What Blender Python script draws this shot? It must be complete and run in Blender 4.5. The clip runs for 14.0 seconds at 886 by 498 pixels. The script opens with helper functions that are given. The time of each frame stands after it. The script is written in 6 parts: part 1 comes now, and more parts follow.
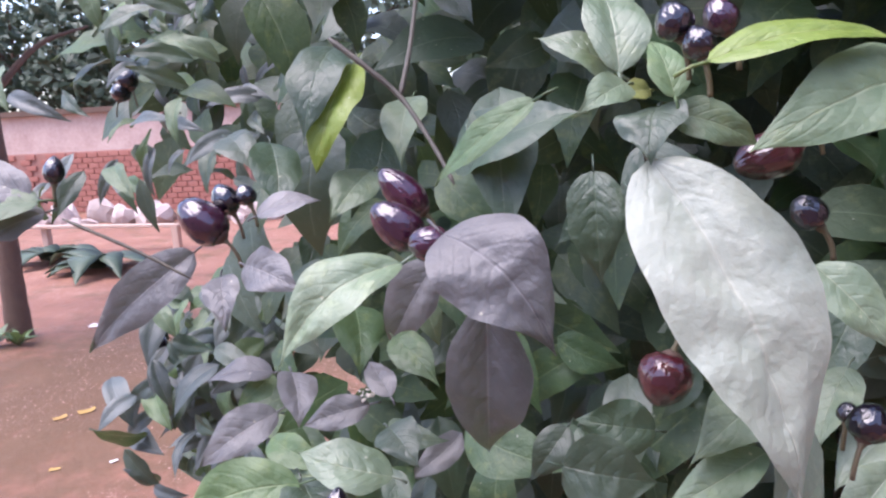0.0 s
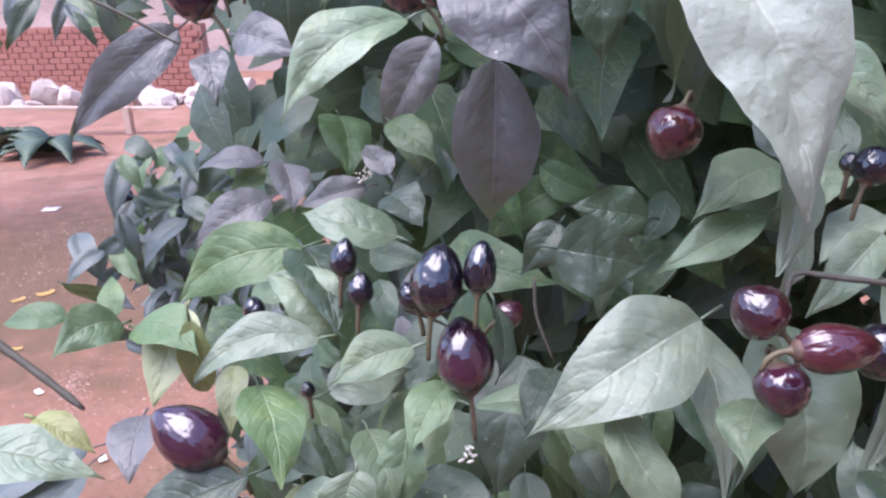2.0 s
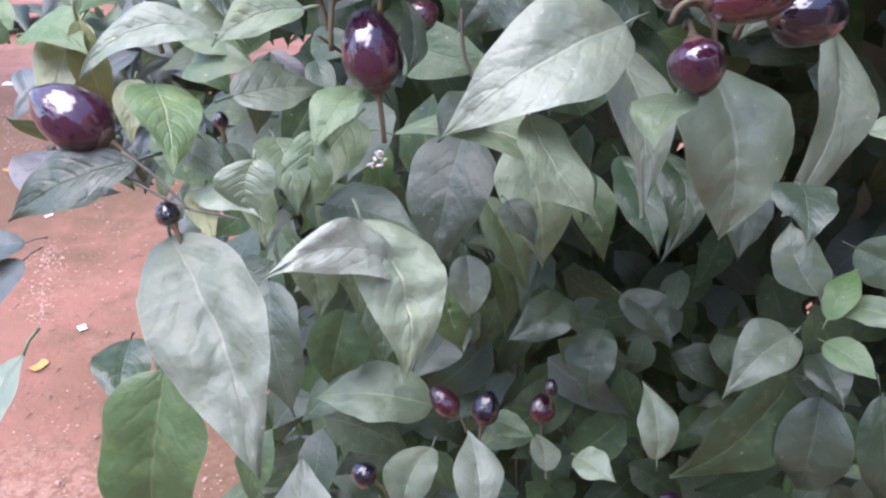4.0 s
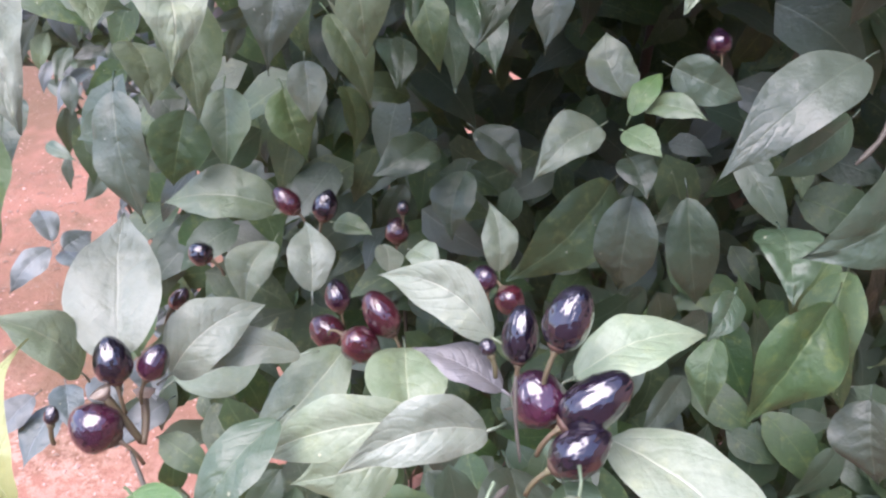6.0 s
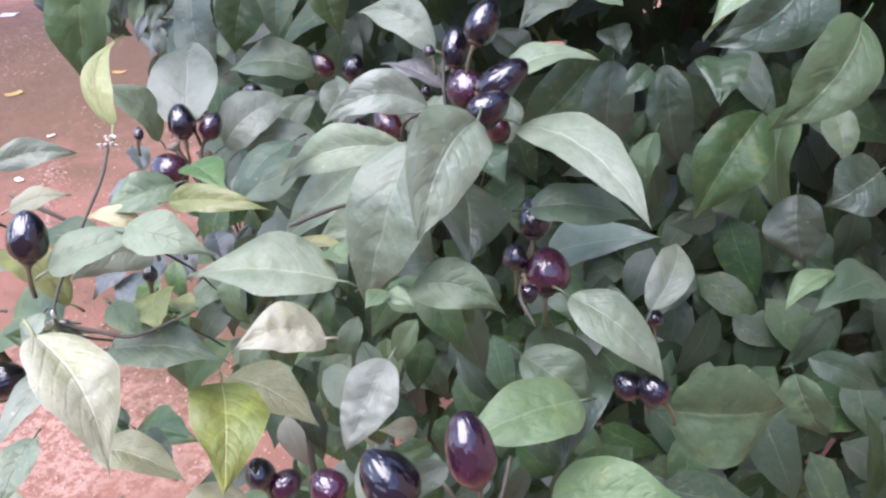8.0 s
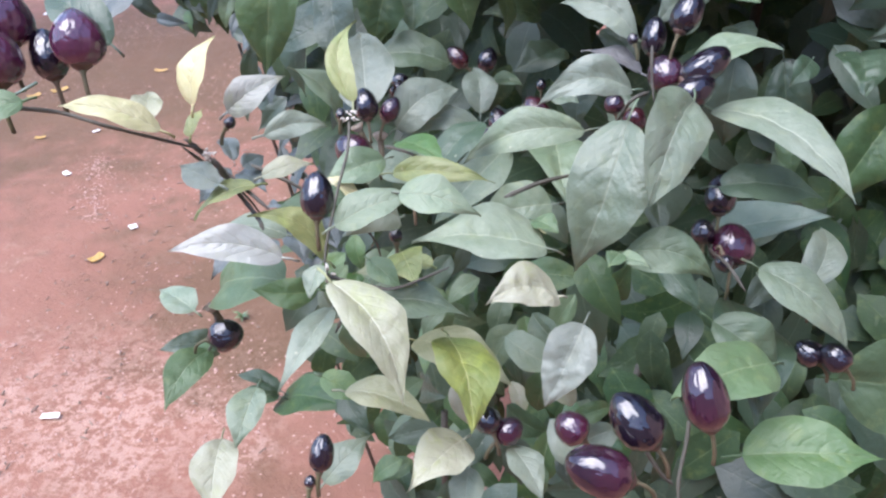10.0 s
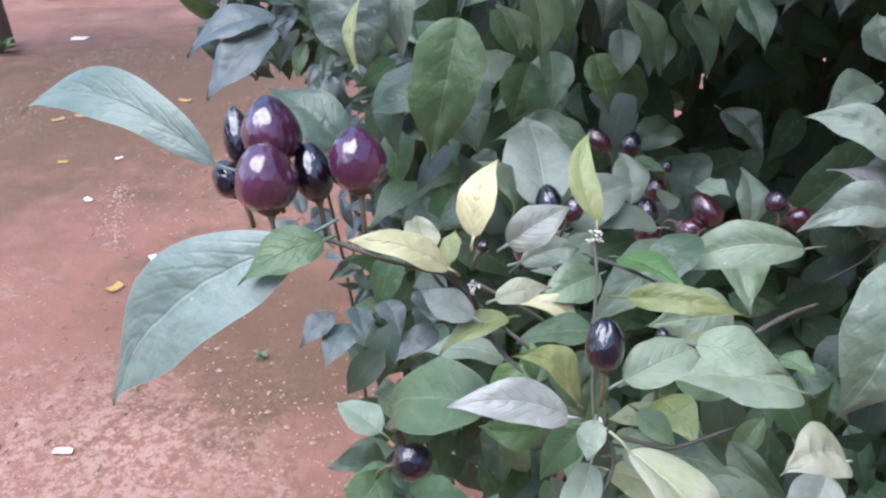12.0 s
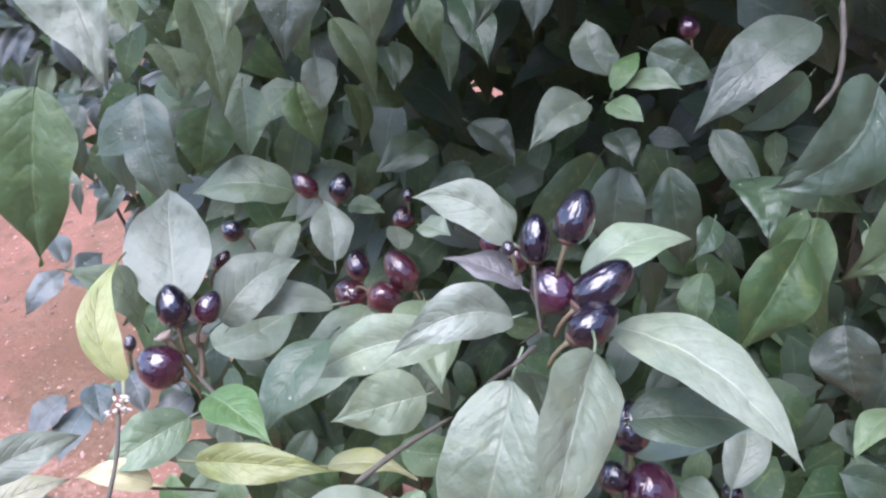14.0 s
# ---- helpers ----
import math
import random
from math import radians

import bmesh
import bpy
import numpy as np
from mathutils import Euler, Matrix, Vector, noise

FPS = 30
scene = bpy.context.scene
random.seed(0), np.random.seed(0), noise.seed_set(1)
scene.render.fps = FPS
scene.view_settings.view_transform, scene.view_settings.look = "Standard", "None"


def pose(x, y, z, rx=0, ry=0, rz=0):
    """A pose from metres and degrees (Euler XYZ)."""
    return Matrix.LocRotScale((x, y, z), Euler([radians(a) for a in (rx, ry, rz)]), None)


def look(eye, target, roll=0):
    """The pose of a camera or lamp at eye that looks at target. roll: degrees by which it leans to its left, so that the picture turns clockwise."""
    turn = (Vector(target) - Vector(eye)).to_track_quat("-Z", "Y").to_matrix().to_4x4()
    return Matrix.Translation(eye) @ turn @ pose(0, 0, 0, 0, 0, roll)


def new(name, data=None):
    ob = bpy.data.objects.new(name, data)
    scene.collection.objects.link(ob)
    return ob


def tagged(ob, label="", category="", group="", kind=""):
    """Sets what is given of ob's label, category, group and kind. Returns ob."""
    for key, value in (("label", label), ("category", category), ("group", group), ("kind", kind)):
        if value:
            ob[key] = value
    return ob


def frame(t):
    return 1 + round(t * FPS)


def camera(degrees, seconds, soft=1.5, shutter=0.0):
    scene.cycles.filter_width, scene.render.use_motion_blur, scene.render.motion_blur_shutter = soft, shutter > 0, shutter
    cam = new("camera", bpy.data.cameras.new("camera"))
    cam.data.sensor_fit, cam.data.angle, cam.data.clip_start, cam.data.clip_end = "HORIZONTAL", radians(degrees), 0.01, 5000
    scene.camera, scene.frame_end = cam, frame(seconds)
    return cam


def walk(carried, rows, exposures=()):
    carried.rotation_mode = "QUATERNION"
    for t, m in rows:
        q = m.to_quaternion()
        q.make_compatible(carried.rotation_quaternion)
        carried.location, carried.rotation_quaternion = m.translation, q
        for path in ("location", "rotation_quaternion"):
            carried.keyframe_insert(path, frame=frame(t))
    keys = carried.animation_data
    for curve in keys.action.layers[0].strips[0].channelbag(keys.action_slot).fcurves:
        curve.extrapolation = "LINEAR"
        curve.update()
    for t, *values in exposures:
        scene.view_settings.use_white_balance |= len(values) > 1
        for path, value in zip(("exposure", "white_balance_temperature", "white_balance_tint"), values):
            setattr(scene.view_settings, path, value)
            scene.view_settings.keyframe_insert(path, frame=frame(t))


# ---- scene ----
cam = camera(63.6, 14.0, soft=2.4)
PATH = [
    (0.0, pose(0.0359, 0.1992, 1.5797, 79.78, 2.99, 8.84)),
    (0.5, pose(0.0221, 0.1928, 1.5765, 78.20, 2.48, 9.07)),
    (1.0, pose(0.0151, 0.1929, 1.5685, 75.93, 2.32, 9.03)),
    (1.5, pose(0.0198, 0.1923, 1.5524, 73.78, 1.82, 7.23)),
    (2.0, pose(0.0214, 0.1909, 1.5401, 71.07, 1.59, 5.97)),
    (2.2, pose(0.0252, 0.1898, 1.5335, 69.82, 1.30, 6.02)),
    (4.3, pose(0.0481, 0.1781, 1.4807, 60.57, 0.51, 3.71)),
    (4.5, pose(0.0563, 0.1754, 1.4736, 59.66, 0.57, 2.10)),
    (5.0, pose(0.0651, 0.1661, 1.4548, 57.39, -0.43, -0.05)),
    (5.5, pose(0.0745, 0.1533, 1.4437, 56.19, -1.06, -1.58)),
    (6.0, pose(0.0903, 0.1301, 1.4459, 56.27, -1.44, -0.45)),
    (6.5, pose(0.1134, 0.0900, 1.4471, 56.53, -0.85, 1.93)),
    (7.0, pose(0.1239, 0.0548, 1.4307, 56.92, -0.28, 3.73)),
    (7.5, pose(0.1307, 0.0319, 1.4137, 58.10, 1.59, 4.75)),
    (7.7, pose(0.1349, 0.0231, 1.4086, 57.65, 1.83, 4.63)),
    (9.8, pose(0.0941, -0.0284, 1.3925, 57.22, 1.44, 6.53)),
    (10.0, pose(0.0671, -0.0226, 1.4062, 57.80, 1.69, 6.78)),
    (10.5, pose(0.0063, -0.0132, 1.4195, 59.48, 1.08, 7.00)),
    (11.0, pose(-0.0176, -0.0076, 1.4281, 60.97, 0.55, 7.92)),
    (11.5, pose(-0.0347, 0.0014, 1.4200, 60.42, -0.44, 9.82)),
    (12.0, pose(-0.0223, 0.0068, 1.4202, 60.80, -0.69, 8.29)),
    (12.5, pose(0.0103, 0.0354, 1.4217, 59.17, -1.98, 3.10)),
    (13.0, pose(0.0367, 0.0704, 1.4310, 58.73, -0.47, 0.95)),
    (13.5, pose(0.0611, 0.0816, 1.4370, 59.07, 0.37, -0.91)),
    (14.0, pose(0.0780, 0.0835, 1.4358, 58.91, 0.77, -2.95)),
]
walk(cam, PATH, [(0.0, 1.79, 6280, 27), (2.2, 1.8, 5980, 24), (4.3, 1.98, 6130, 25), (5.3, 2.2, 6380, 27), (7.7, 1.8, 6150, 23), (10.0, 1.7, 5960, 16), (10.6, 1.5, 5920, 15), (12.0, 1.47, 5800, 13), (12.6, 1.46, 5600, 9), (14.0, 1.9, 5900, 23)])

# ---- daylight: overcast, with a bright patch of sky behind the camera's left shoulder ----
world = bpy.data.worlds.new("overcast_sky")
scene.world = world
world.use_nodes = True
wn, wl = world.node_tree.nodes, world.node_tree.links
sky = wn.new("ShaderNodeTexSky")
sky.sky_type = "NISHITA"
sky.sun_disc = False
SUN_ELEV, SUN_ROT = radians(68), radians(232)
sky.sun_elevation, sky.sun_rotation = SUN_ELEV, SUN_ROT
sky.air_density, sky.dust_density, sky.ozone_density = 1.0, 1.6, 1.0
wl.new(sky.outputs[0], wn["Background"].inputs[0])
wn["Background"].inputs[1].default_value = 0.15
sun = new("sun", bpy.data.lights.new("sun", "SUN"))
sun.data.energy, sun.data.angle, sun.data.color = 1.65, radians(55), (1.0, 0.98, 0.95)
sun.matrix_world = look((0, 0, 0), (-math.sin(SUN_ROT) * math.cos(SUN_ELEV), -math.cos(SUN_ROT) * math.cos(SUN_ELEV), -math.sin(SUN_ELEV)))


# ---- materials ----
def material(name, rough=0.5, metal=0.0, coat=0.0, spec=0.5):
    m = bpy.data.materials.new(name)
    m.use_nodes = True
    b = m.node_tree.nodes["Principled BSDF"]
    b.inputs["Roughness"].default_value = rough
    b.inputs["Metallic"].default_value = metal
    b.inputs["Coat Weight"].default_value = coat
    b.inputs["Coat Roughness"].default_value = 0.06
    b.inputs["Specular IOR Level"].default_value = spec
    return m, m.node_tree.nodes, m.node_tree.links, b


def math_node(n, l, op, a, b=None, c=None):
    q = n.new("ShaderNodeMath")
    q.operation = op
    for i, v in enumerate((a, b, c)):
        if v is None:
            continue
        if isinstance(v, (int, float)):
            q.inputs[i].default_value = v
        else:
            l.new(v, q.inputs[i])
    return q.outputs[0]


def mix_node(n, l, fac, a, b):
    q = n.new("ShaderNodeMix")
    q.data_type = "RGBA"
    for k, v in ((0, fac), (6, a), (7, b)):
        if isinstance(v, (int, float)):
            q.inputs[k].default_value = v
        elif isinstance(v, tuple):
            q.inputs[k].default_value = (*v, 1)
        else:
            l.new(v, q.inputs[k])
    return q.outputs[2]


def noise_node(n, l, vec, scale, detail=4.0, rough=0.55):
    q = n.new("ShaderNodeTexNoise")
    q.inputs["Scale"].default_value, q.inputs["Detail"].default_value, q.inputs["Roughness"].default_value = scale, detail, rough
    if vec is not None:
        l.new(vec, q.inputs["Vector"])
    return q.outputs[0]


def bump_node(n, l, height, strength, dist):
    q = n.new("ShaderNodeBump")
    q.inputs["Strength"].default_value, q.inputs["Distance"].default_value = strength, dist
    l.new(height, q.inputs["Height"])
    return q.outputs[0]


def leaf_material(name, blade, other, vein, rough, blotch=0.0, spec=0.7):
    """A pepper leaf: midrib, arched side veins with puckered flesh between them, mottling, a thin pale rim, small flecks."""
    m, n, l, b = material(name, rough, spec=spec)
    uv = n.new("ShaderNodeUVMap")
    sep = n.new("ShaderNodeSeparateXYZ")
    l.new(uv.outputs[0], sep.inputs[0])
    u, v = sep.outputs[0], sep.outputs[1]
    across = math_node(n, l, "ABSOLUTE", math_node(n, l, "SUBTRACT", v, 0.5))
    geo = n.new("ShaderNodeNewGeometry")
    info = n.new("ShaderNodeObjectInfo")
    pos = geo.outputs["Position"]
    wob = math_node(n, l, "MULTIPLY", noise_node(n, l, pos, 75.0, 2.0), 0.11)
    arch = math_node(n, l, "MULTIPLY", math_node(n, l, "POWER", across, 1.35), 0.85)
    run = math_node(n, l, "ADD", math_node(n, l, "SUBTRACT", u, arch), wob)
    wave = math_node(n, l, "SINE", math_node(n, l, "MULTIPLY", run, 46.0))
    near_rib = math_node(n, l, "SUBTRACT", 1.0, math_node(n, l, "MULTIPLY", across, 1.7))
    side = math_node(n, l, "MULTIPLY", math_node(n, l, "MAXIMUM", math_node(n, l, "MULTIPLY", math_node(n, l, "SUBTRACT", wave, 0.9), 8.0), 0.0), near_rib)
    mid = math_node(n, l, "MAXIMUM", math_node(n, l, "SUBTRACT", 1.0, math_node(n, l, "MULTIPLY", across, 40.0)), 0.0)
    veins = math_node(n, l, "MAXIMUM", mid, math_node(n, l, "MULTIPLY", side, 0.14))
    big = noise_node(n, l, pos, 42.0, 4.0, 0.6)
    cell = noise_node(n, l, pos, 260.0, 4.0, 0.65)
    fine = noise_node(n, l, pos, 1100.0, 2.0)
    tone = math_node(n, l, "ADD", math_node(n, l, "MULTIPLY", big, 1.5), math_node(n, l, "SUBTRACT", math_node(n, l, "MULTIPLY", math_node(n, l, "ADD", info.outputs["Random"], geo.outputs["Random Per Island"]), 0.6), 0.85))
    tone = math_node(n, l, "ADD", tone, math_node(n, l, "MULTIPLY", math_node(n, l, "SUBTRACT", cell, 0.5), 0.9))
    q = n.new("ShaderNodeClamp")
    l.new(tone, q.inputs[0])
    col = mix_node(n, l, q.outputs[0], blade, other)
    # Soft shade in the creases along the side veins, mixed into the colour.
    crease_shade = math_node(n, l, "MULTIPLY", math_node(n, l, "POWER", math_node(n, l, "MAXIMUM", wave, 0.0), 1.6), math_node(n, l, "MULTIPLY", near_rib, math_node(n, l, "MULTIPLY", noise_node(n, l, pos, 120.0, 3.0), 1.1)))
    col = mix_node(n, l, math_node(n, l, "MULTIPLY", crease_shade, 0.16), col, tuple(0.85 * c for c in blade))
    if blotch:
        spot = noise_node(n, l, pos, 120.0, 5.0, 0.65)
        q2 = n.new("ShaderNodeClamp")
        l.new(math_node(n, l, "MULTIPLY", math_node(n, l, "SUBTRACT", spot, 0.54), 8.0), q2.inputs[0])
        col = mix_node(n, l, math_node(n, l, "MULTIPLY", q2.outputs[0], blotch), col, (0.33, 0.37, 0.12))
    fleck = n.new("ShaderNodeTexVoronoi")
    fleck.inputs["Scale"].default_value = 130.0
    l.new(pos, fleck.inputs["Vector"])
    rare = math_node(n, l, "GREATER_THAN", noise_node(n, l, pos, 33.0, 2.0), 0.56)
    col = mix_node(n, l, math_node(n, l, "MULTIPLY", math_node(n, l, "MULTIPLY", math_node(n, l, "LESS_THAN", fleck.outputs["Distance"], 0.075), rare), 0.5), col, (0.5, 0.5, 0.36))
    rim = math_node(n, l, "MAXIMUM", math_node(n, l, "MULTIPLY", math_node(n, l, "SUBTRACT", across, 0.484), 45.0), 0.0)
    col = mix_node(n, l, math_node(n, l, "MINIMUM", math_node(n, l, "ADD", math_node(n, l, "MULTIPLY", veins, 0.6), math_node(n, l, "MULTIPLY", rim, 0.5)), 0.75), col, vein)
    hsv = n.new("ShaderNodeHueSaturation")
    own = math_node(n, l, "FRACT", math_node(n, l, "MULTIPLY", math_node(n, l, "ADD", info.outputs["Random"], geo.outputs["Random Per Island"]), 7.31))
    l.new(math_node(n, l, "ADD", math_node(n, l, "MULTIPLY", own, 0.42), 0.8), hsv.inputs["Value"])
    l.new(math_node(n, l, "ADD", math_node(n, l, "MULTIPLY", math_node(n, l, "FRACT", math_node(n, l, "MULTIPLY", own, 5.7)), 0.45), 0.76), hsv.inputs["Saturation"])
    l.new(col, hsv.inputs["Color"])
    col = hsv.outputs[0]
    l.new(col, b.inputs["Base Color"])
    l.new(math_node(n, l, "ADD", math_node(n, l, "MULTIPLY", math_node(n, l, "ADD", big, cell), 0.34), rough - 0.31), b.inputs["Roughness"])
    swell = math_node(n, l, "MULTIPLY", math_node(n, l, "SUBTRACT", 1.0, math_node(n, l, "POWER", math_node(n, l, "MAXIMUM", wave, 0.0), 3.0)), 0.18)
    swell = math_node(n, l, "MULTIPLY", swell, near_rib)
    h = math_node(n, l, "ADD", swell, math_node(n, l, "MULTIPLY", mid, -0.3))
    h = math_node(n, l, "ADD", h, math_node(n, l, "ADD", math_node(n, l, "MULTIPLY", fine, 0.07), math_node(n, l, "ADD", math_node(n, l, "MULTIPLY", cell, 0.7), math_node(n, l, "MULTIPLY", big, 2.6))))
    l.new(bump_node(n, l, h, 0.7, 0.0011), b.inputs["Normal"])
    tr = n.new("ShaderNodeBsdfTranslucent")
    l.new(mix_node(n, l, 0.5, col, (0.3, 0.38, 0.1)), tr.inputs[0])
    add = n.new("ShaderNodeMixShader")
    add.inputs[0].default_value = 0.2
    l.new(b.outputs[0], add.inputs[1])
    l.new(tr.outputs[0], add.inputs[2])
    l.new(add.outputs[0], n["Material Output"].inputs[0])
    return m


LEAF = [
    # Green lowered in tone: the shade among the leaves is in its colour.
    leaf_material("leaf_shaded_green", (0.032, 0.062, 0.036), (0.072, 0.108, 0.07), (0.13, 0.17, 0.11), 0.42),
    leaf_material("leaf_green", (0.066, 0.128, 0.05), (0.13, 0.19, 0.1), (0.24, 0.3, 0.17), 0.46, 0.15, 0.55),
    leaf_material("leaf_yellow_green", (0.29, 0.29, 0.115), (0.16, 0.2, 0.075), (0.42, 0.42, 0.2), 0.45, 0.5),
    leaf_material("leaf_yellow", (0.44, 0.43, 0.22), (0.27, 0.32, 0.13), (0.52, 0.5, 0.32), 0.5, 0.3),
    # Paler green for leaves turned to the sky: skylight put into the colour.
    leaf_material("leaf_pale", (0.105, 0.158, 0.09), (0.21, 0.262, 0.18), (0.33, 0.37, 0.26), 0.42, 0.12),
    leaf_material("leaf_purple", (0.092, 0.092, 0.096), (0.155, 0.152, 0.154), (0.24, 0.23, 0.23), 0.45),
    # A deep green leaf, darkened further to stand for shade inside the bush.
    leaf_material("leaf_deep_green_shaded", (0.034, 0.07, 0.032), (0.07, 0.12, 0.054), (0.15, 0.21, 0.1), 0.46, 0.18, 0.5),
    # Silvery tone that paints the sky's sheen on the green.
    leaf_material("leaf_silver_sheen", (0.125, 0.175, 0.105), (0.25, 0.295, 0.215), (0.36, 0.39, 0.29), 0.46, 0.14, 0.45),
    leaf_material("leaf_blue", (0.055, 0.078, 0.078), (0.108, 0.135, 0.135), (0.2, 0.23, 0.24), 0.45),
    # Near-white green: the big leaf's reflected sky, painted as base colour.
    leaf_material("leaf_sky_sheen", (0.28, 0.32, 0.255), (0.4, 0.435, 0.36), (0.45, 0.47, 0.38), 0.42),
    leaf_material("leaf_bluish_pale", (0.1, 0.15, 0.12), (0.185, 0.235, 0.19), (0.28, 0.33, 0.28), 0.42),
    leaf_material("leaf_pale_yellow_green", (0.28, 0.295, 0.165), (0.44, 0.435, 0.32), (0.5, 0.5, 0.36), 0.45, 0.4),
    # Lit version of the green, for outer leaves that catch the light.
    leaf_material("leaf_skylit", (0.175, 0.22, 0.16), (0.3, 0.34, 0.265), (0.4, 0.43, 0.33), 0.44),
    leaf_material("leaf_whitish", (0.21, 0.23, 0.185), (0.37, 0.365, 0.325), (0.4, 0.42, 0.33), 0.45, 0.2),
    leaf_material("leaf_cream", (0.56, 0.51, 0.3), (0.44, 0.42, 0.18), (0.58, 0.55, 0.36), 0.5, 0.3),
    leaf_material("leaf_lime", (0.13, 0.2, 0.03), (0.2, 0.27, 0.055), (0.32, 0.36, 0.12), 0.45, 0.2),
]


def fruit_material(name, dark, warm, amount):
    """A taut, waxy pepper skin that ripens from near black to wine red, most of all towards the stalk."""
    m, n, l, b = material(name, 0.16, coat=1.0, spec=0.4)
    uv = n.new("ShaderNodeUVMap")
    sep = n.new("ShaderNodeSeparateXYZ")
    l.new(uv.outputs[0], sep.inputs[0])
    geo = n.new("ShaderNodeNewGeometry")
    big = noise_node(n, l, geo.outputs["Position"], 120.0, 3.0)
    info = n.new("ShaderNodeObjectInfo")
    ripe = math_node(n, l, "MULTIPLY", math_node(n, l, "SUBTRACT", math_node(n, l, "ADD", big, math_node(n, l, "MULTIPLY", info.outputs["Random"], 0.3)), math_node(n, l, "MULTIPLY", sep.outputs[0], 0.5)), amount)
    q = n.new("ShaderNodeClamp")
    l.new(ripe, q.inputs[0])
    l.new(mix_node(n, l, q.outputs[0], dark, warm), b.inputs["Base Color"])
    at = n.new("ShaderNodeCombineXYZ")
    l.new(math_node(n, l, "MULTIPLY", sep.outputs[1], 9.0), at.inputs[0])
    l.new(math_node(n, l, "MULTIPLY", sep.outputs[0], 2.2), at.inputs[1])
    l.new(math_node(n, l, "MULTIPLY", info.outputs["Random"], 40.0), at.inputs[2])
    dents = math_node(n, l, "ADD", noise_node(n, l, at.outputs[0], 1.0, 2.0), math_node(n, l, "MULTIPLY", noise_node(n, l, geo.outputs["Position"], 260.0, 2.0), 0.2))
    b.inputs["Coat IOR"].default_value = 1.55
    b.inputs["Coat Roughness"].default_value = 0.1
    dent = bump_node(n, l, dents, 0.42, 0.0028)
    l.new(dent, b.inputs["Normal"])
    l.new(dent, b.inputs["Coat Normal"])
    return m


FRUIT = {
    "p": fruit_material("fruit_black", (0.005, 0.004, 0.009), (0.014, 0.006, 0.012), 0.8),
    "m": fruit_material("fruit_wine", (0.01, 0.005, 0.013), (0.055, 0.011, 0.026), 1.2),
    "w": fruit_material("fruit_wine_purple", (0.026, 0.01, 0.026), (0.125, 0.027, 0.064), 1.3),
    "r": fruit_material("fruit_red", (0.02, 0.005, 0.01), (0.06, 0.011, 0.016), 1.6),
}


def plain(name, c0, c1, scale, rough, bump=0.3, dist=0.002, spec=0.4, fine=0.0):
    m, n, l, b = material(name, rough, spec=spec)
    geo = n.new("ShaderNodeNewGeometry")
    info = n.new("ShaderNodeObjectInfo")
    a = noise_node(n, l, geo.outputs["Position"], scale, 6.0, 0.6)
    f = noise_node(n, l, geo.outputs["Position"], scale * 9, 4.0, 0.6)
    fac = math_node(n, l, "ADD", math_node(n, l, "MULTIPLY", a, 0.7), math_node(n, l, "ADD", math_node(n, l, "MULTIPLY", f, 0.4), math_node(n, l, "MULTIPLY", info.outputs["Random"], 0.3)))
    l.new(mix_node(n, l, math_node(n, l, "SUBTRACT", fac, 0.2), c0, c1), b.inputs["Base Color"])
    l.new(bump_node(n, l, math_node(n, l, "ADD", a, math_node(n, l, "MULTIPLY", f, 0.5)), bump, dist), b.inputs["Normal"])
    return m


STEM = plain("stem_dark", (0.05, 0.045, 0.04), (0.12, 0.11, 0.08), 160.0, 0.6)
STALK = plain("stalk_olive", (0.1, 0.115, 0.05), (0.12, 0.065, 0.05), 200.0, 0.5)
CALYX = plain("calyx_brown_green", (0.07, 0.065, 0.04), (0.13, 0.06, 0.05), 240.0, 0.5)
SCAR = plain("calyx_scar", (0.3, 0.24, 0.17), (0.62, 0.55, 0.46), 420.0, 0.5)
FLOWER = plain("flower_white", (0.7, 0.68, 0.62), (0.55, 0.5, 0.42), 300.0, 0.5)
BARK = plain("bark", (0.07, 0.045, 0.035), (0.16, 0.1, 0.07), 14.0, 0.85, 0.7, 0.02)
PEBBLE = plain("pebble", (0.3, 0.17, 0.13), (0.55, 0.38, 0.32), 60.0, 0.8)
CHIP = plain("white_scrap", (0.78, 0.74, 0.7), (0.62, 0.55, 0.5), 60.0, 0.6)
BRICK = plain("brick_red", (0.27, 0.1, 0.075), (0.38, 0.17, 0.13), 2.5, 0.9)
MORTAR = plain("mortar_red", (0.27, 0.13, 0.1), (0.37, 0.2, 0.16), 5.0, 0.9)
PLASTER = plain("stained_plaster", (0.24, 0.12, 0.09), (0.66, 0.52, 0.46), 1.3, 0.9)
ROCK = plain("pale_rock", (0.36, 0.27, 0.24), (0.62, 0.53, 0.48), 5.0, 0.9, 0.8, 0.04)
WOOD = plain("weathered_plank", (0.4, 0.26, 0.2), (0.55, 0.4, 0.32), 8.0, 0.8)
FAR_LEAF = plain("far_leaf", (0.03, 0.05, 0.03), (0.09, 0.12, 0.07), 30.0, 0.5)
DEBRIS = plain("dry_stalk", (0.09, 0.065, 0.05), (0.34, 0.26, 0.2), 25.0, 0.8)
LITTER = plain("fallen_leaf", (0.46, 0.29, 0.07), (0.36, 0.22, 0.09), 50.0, 0.6)


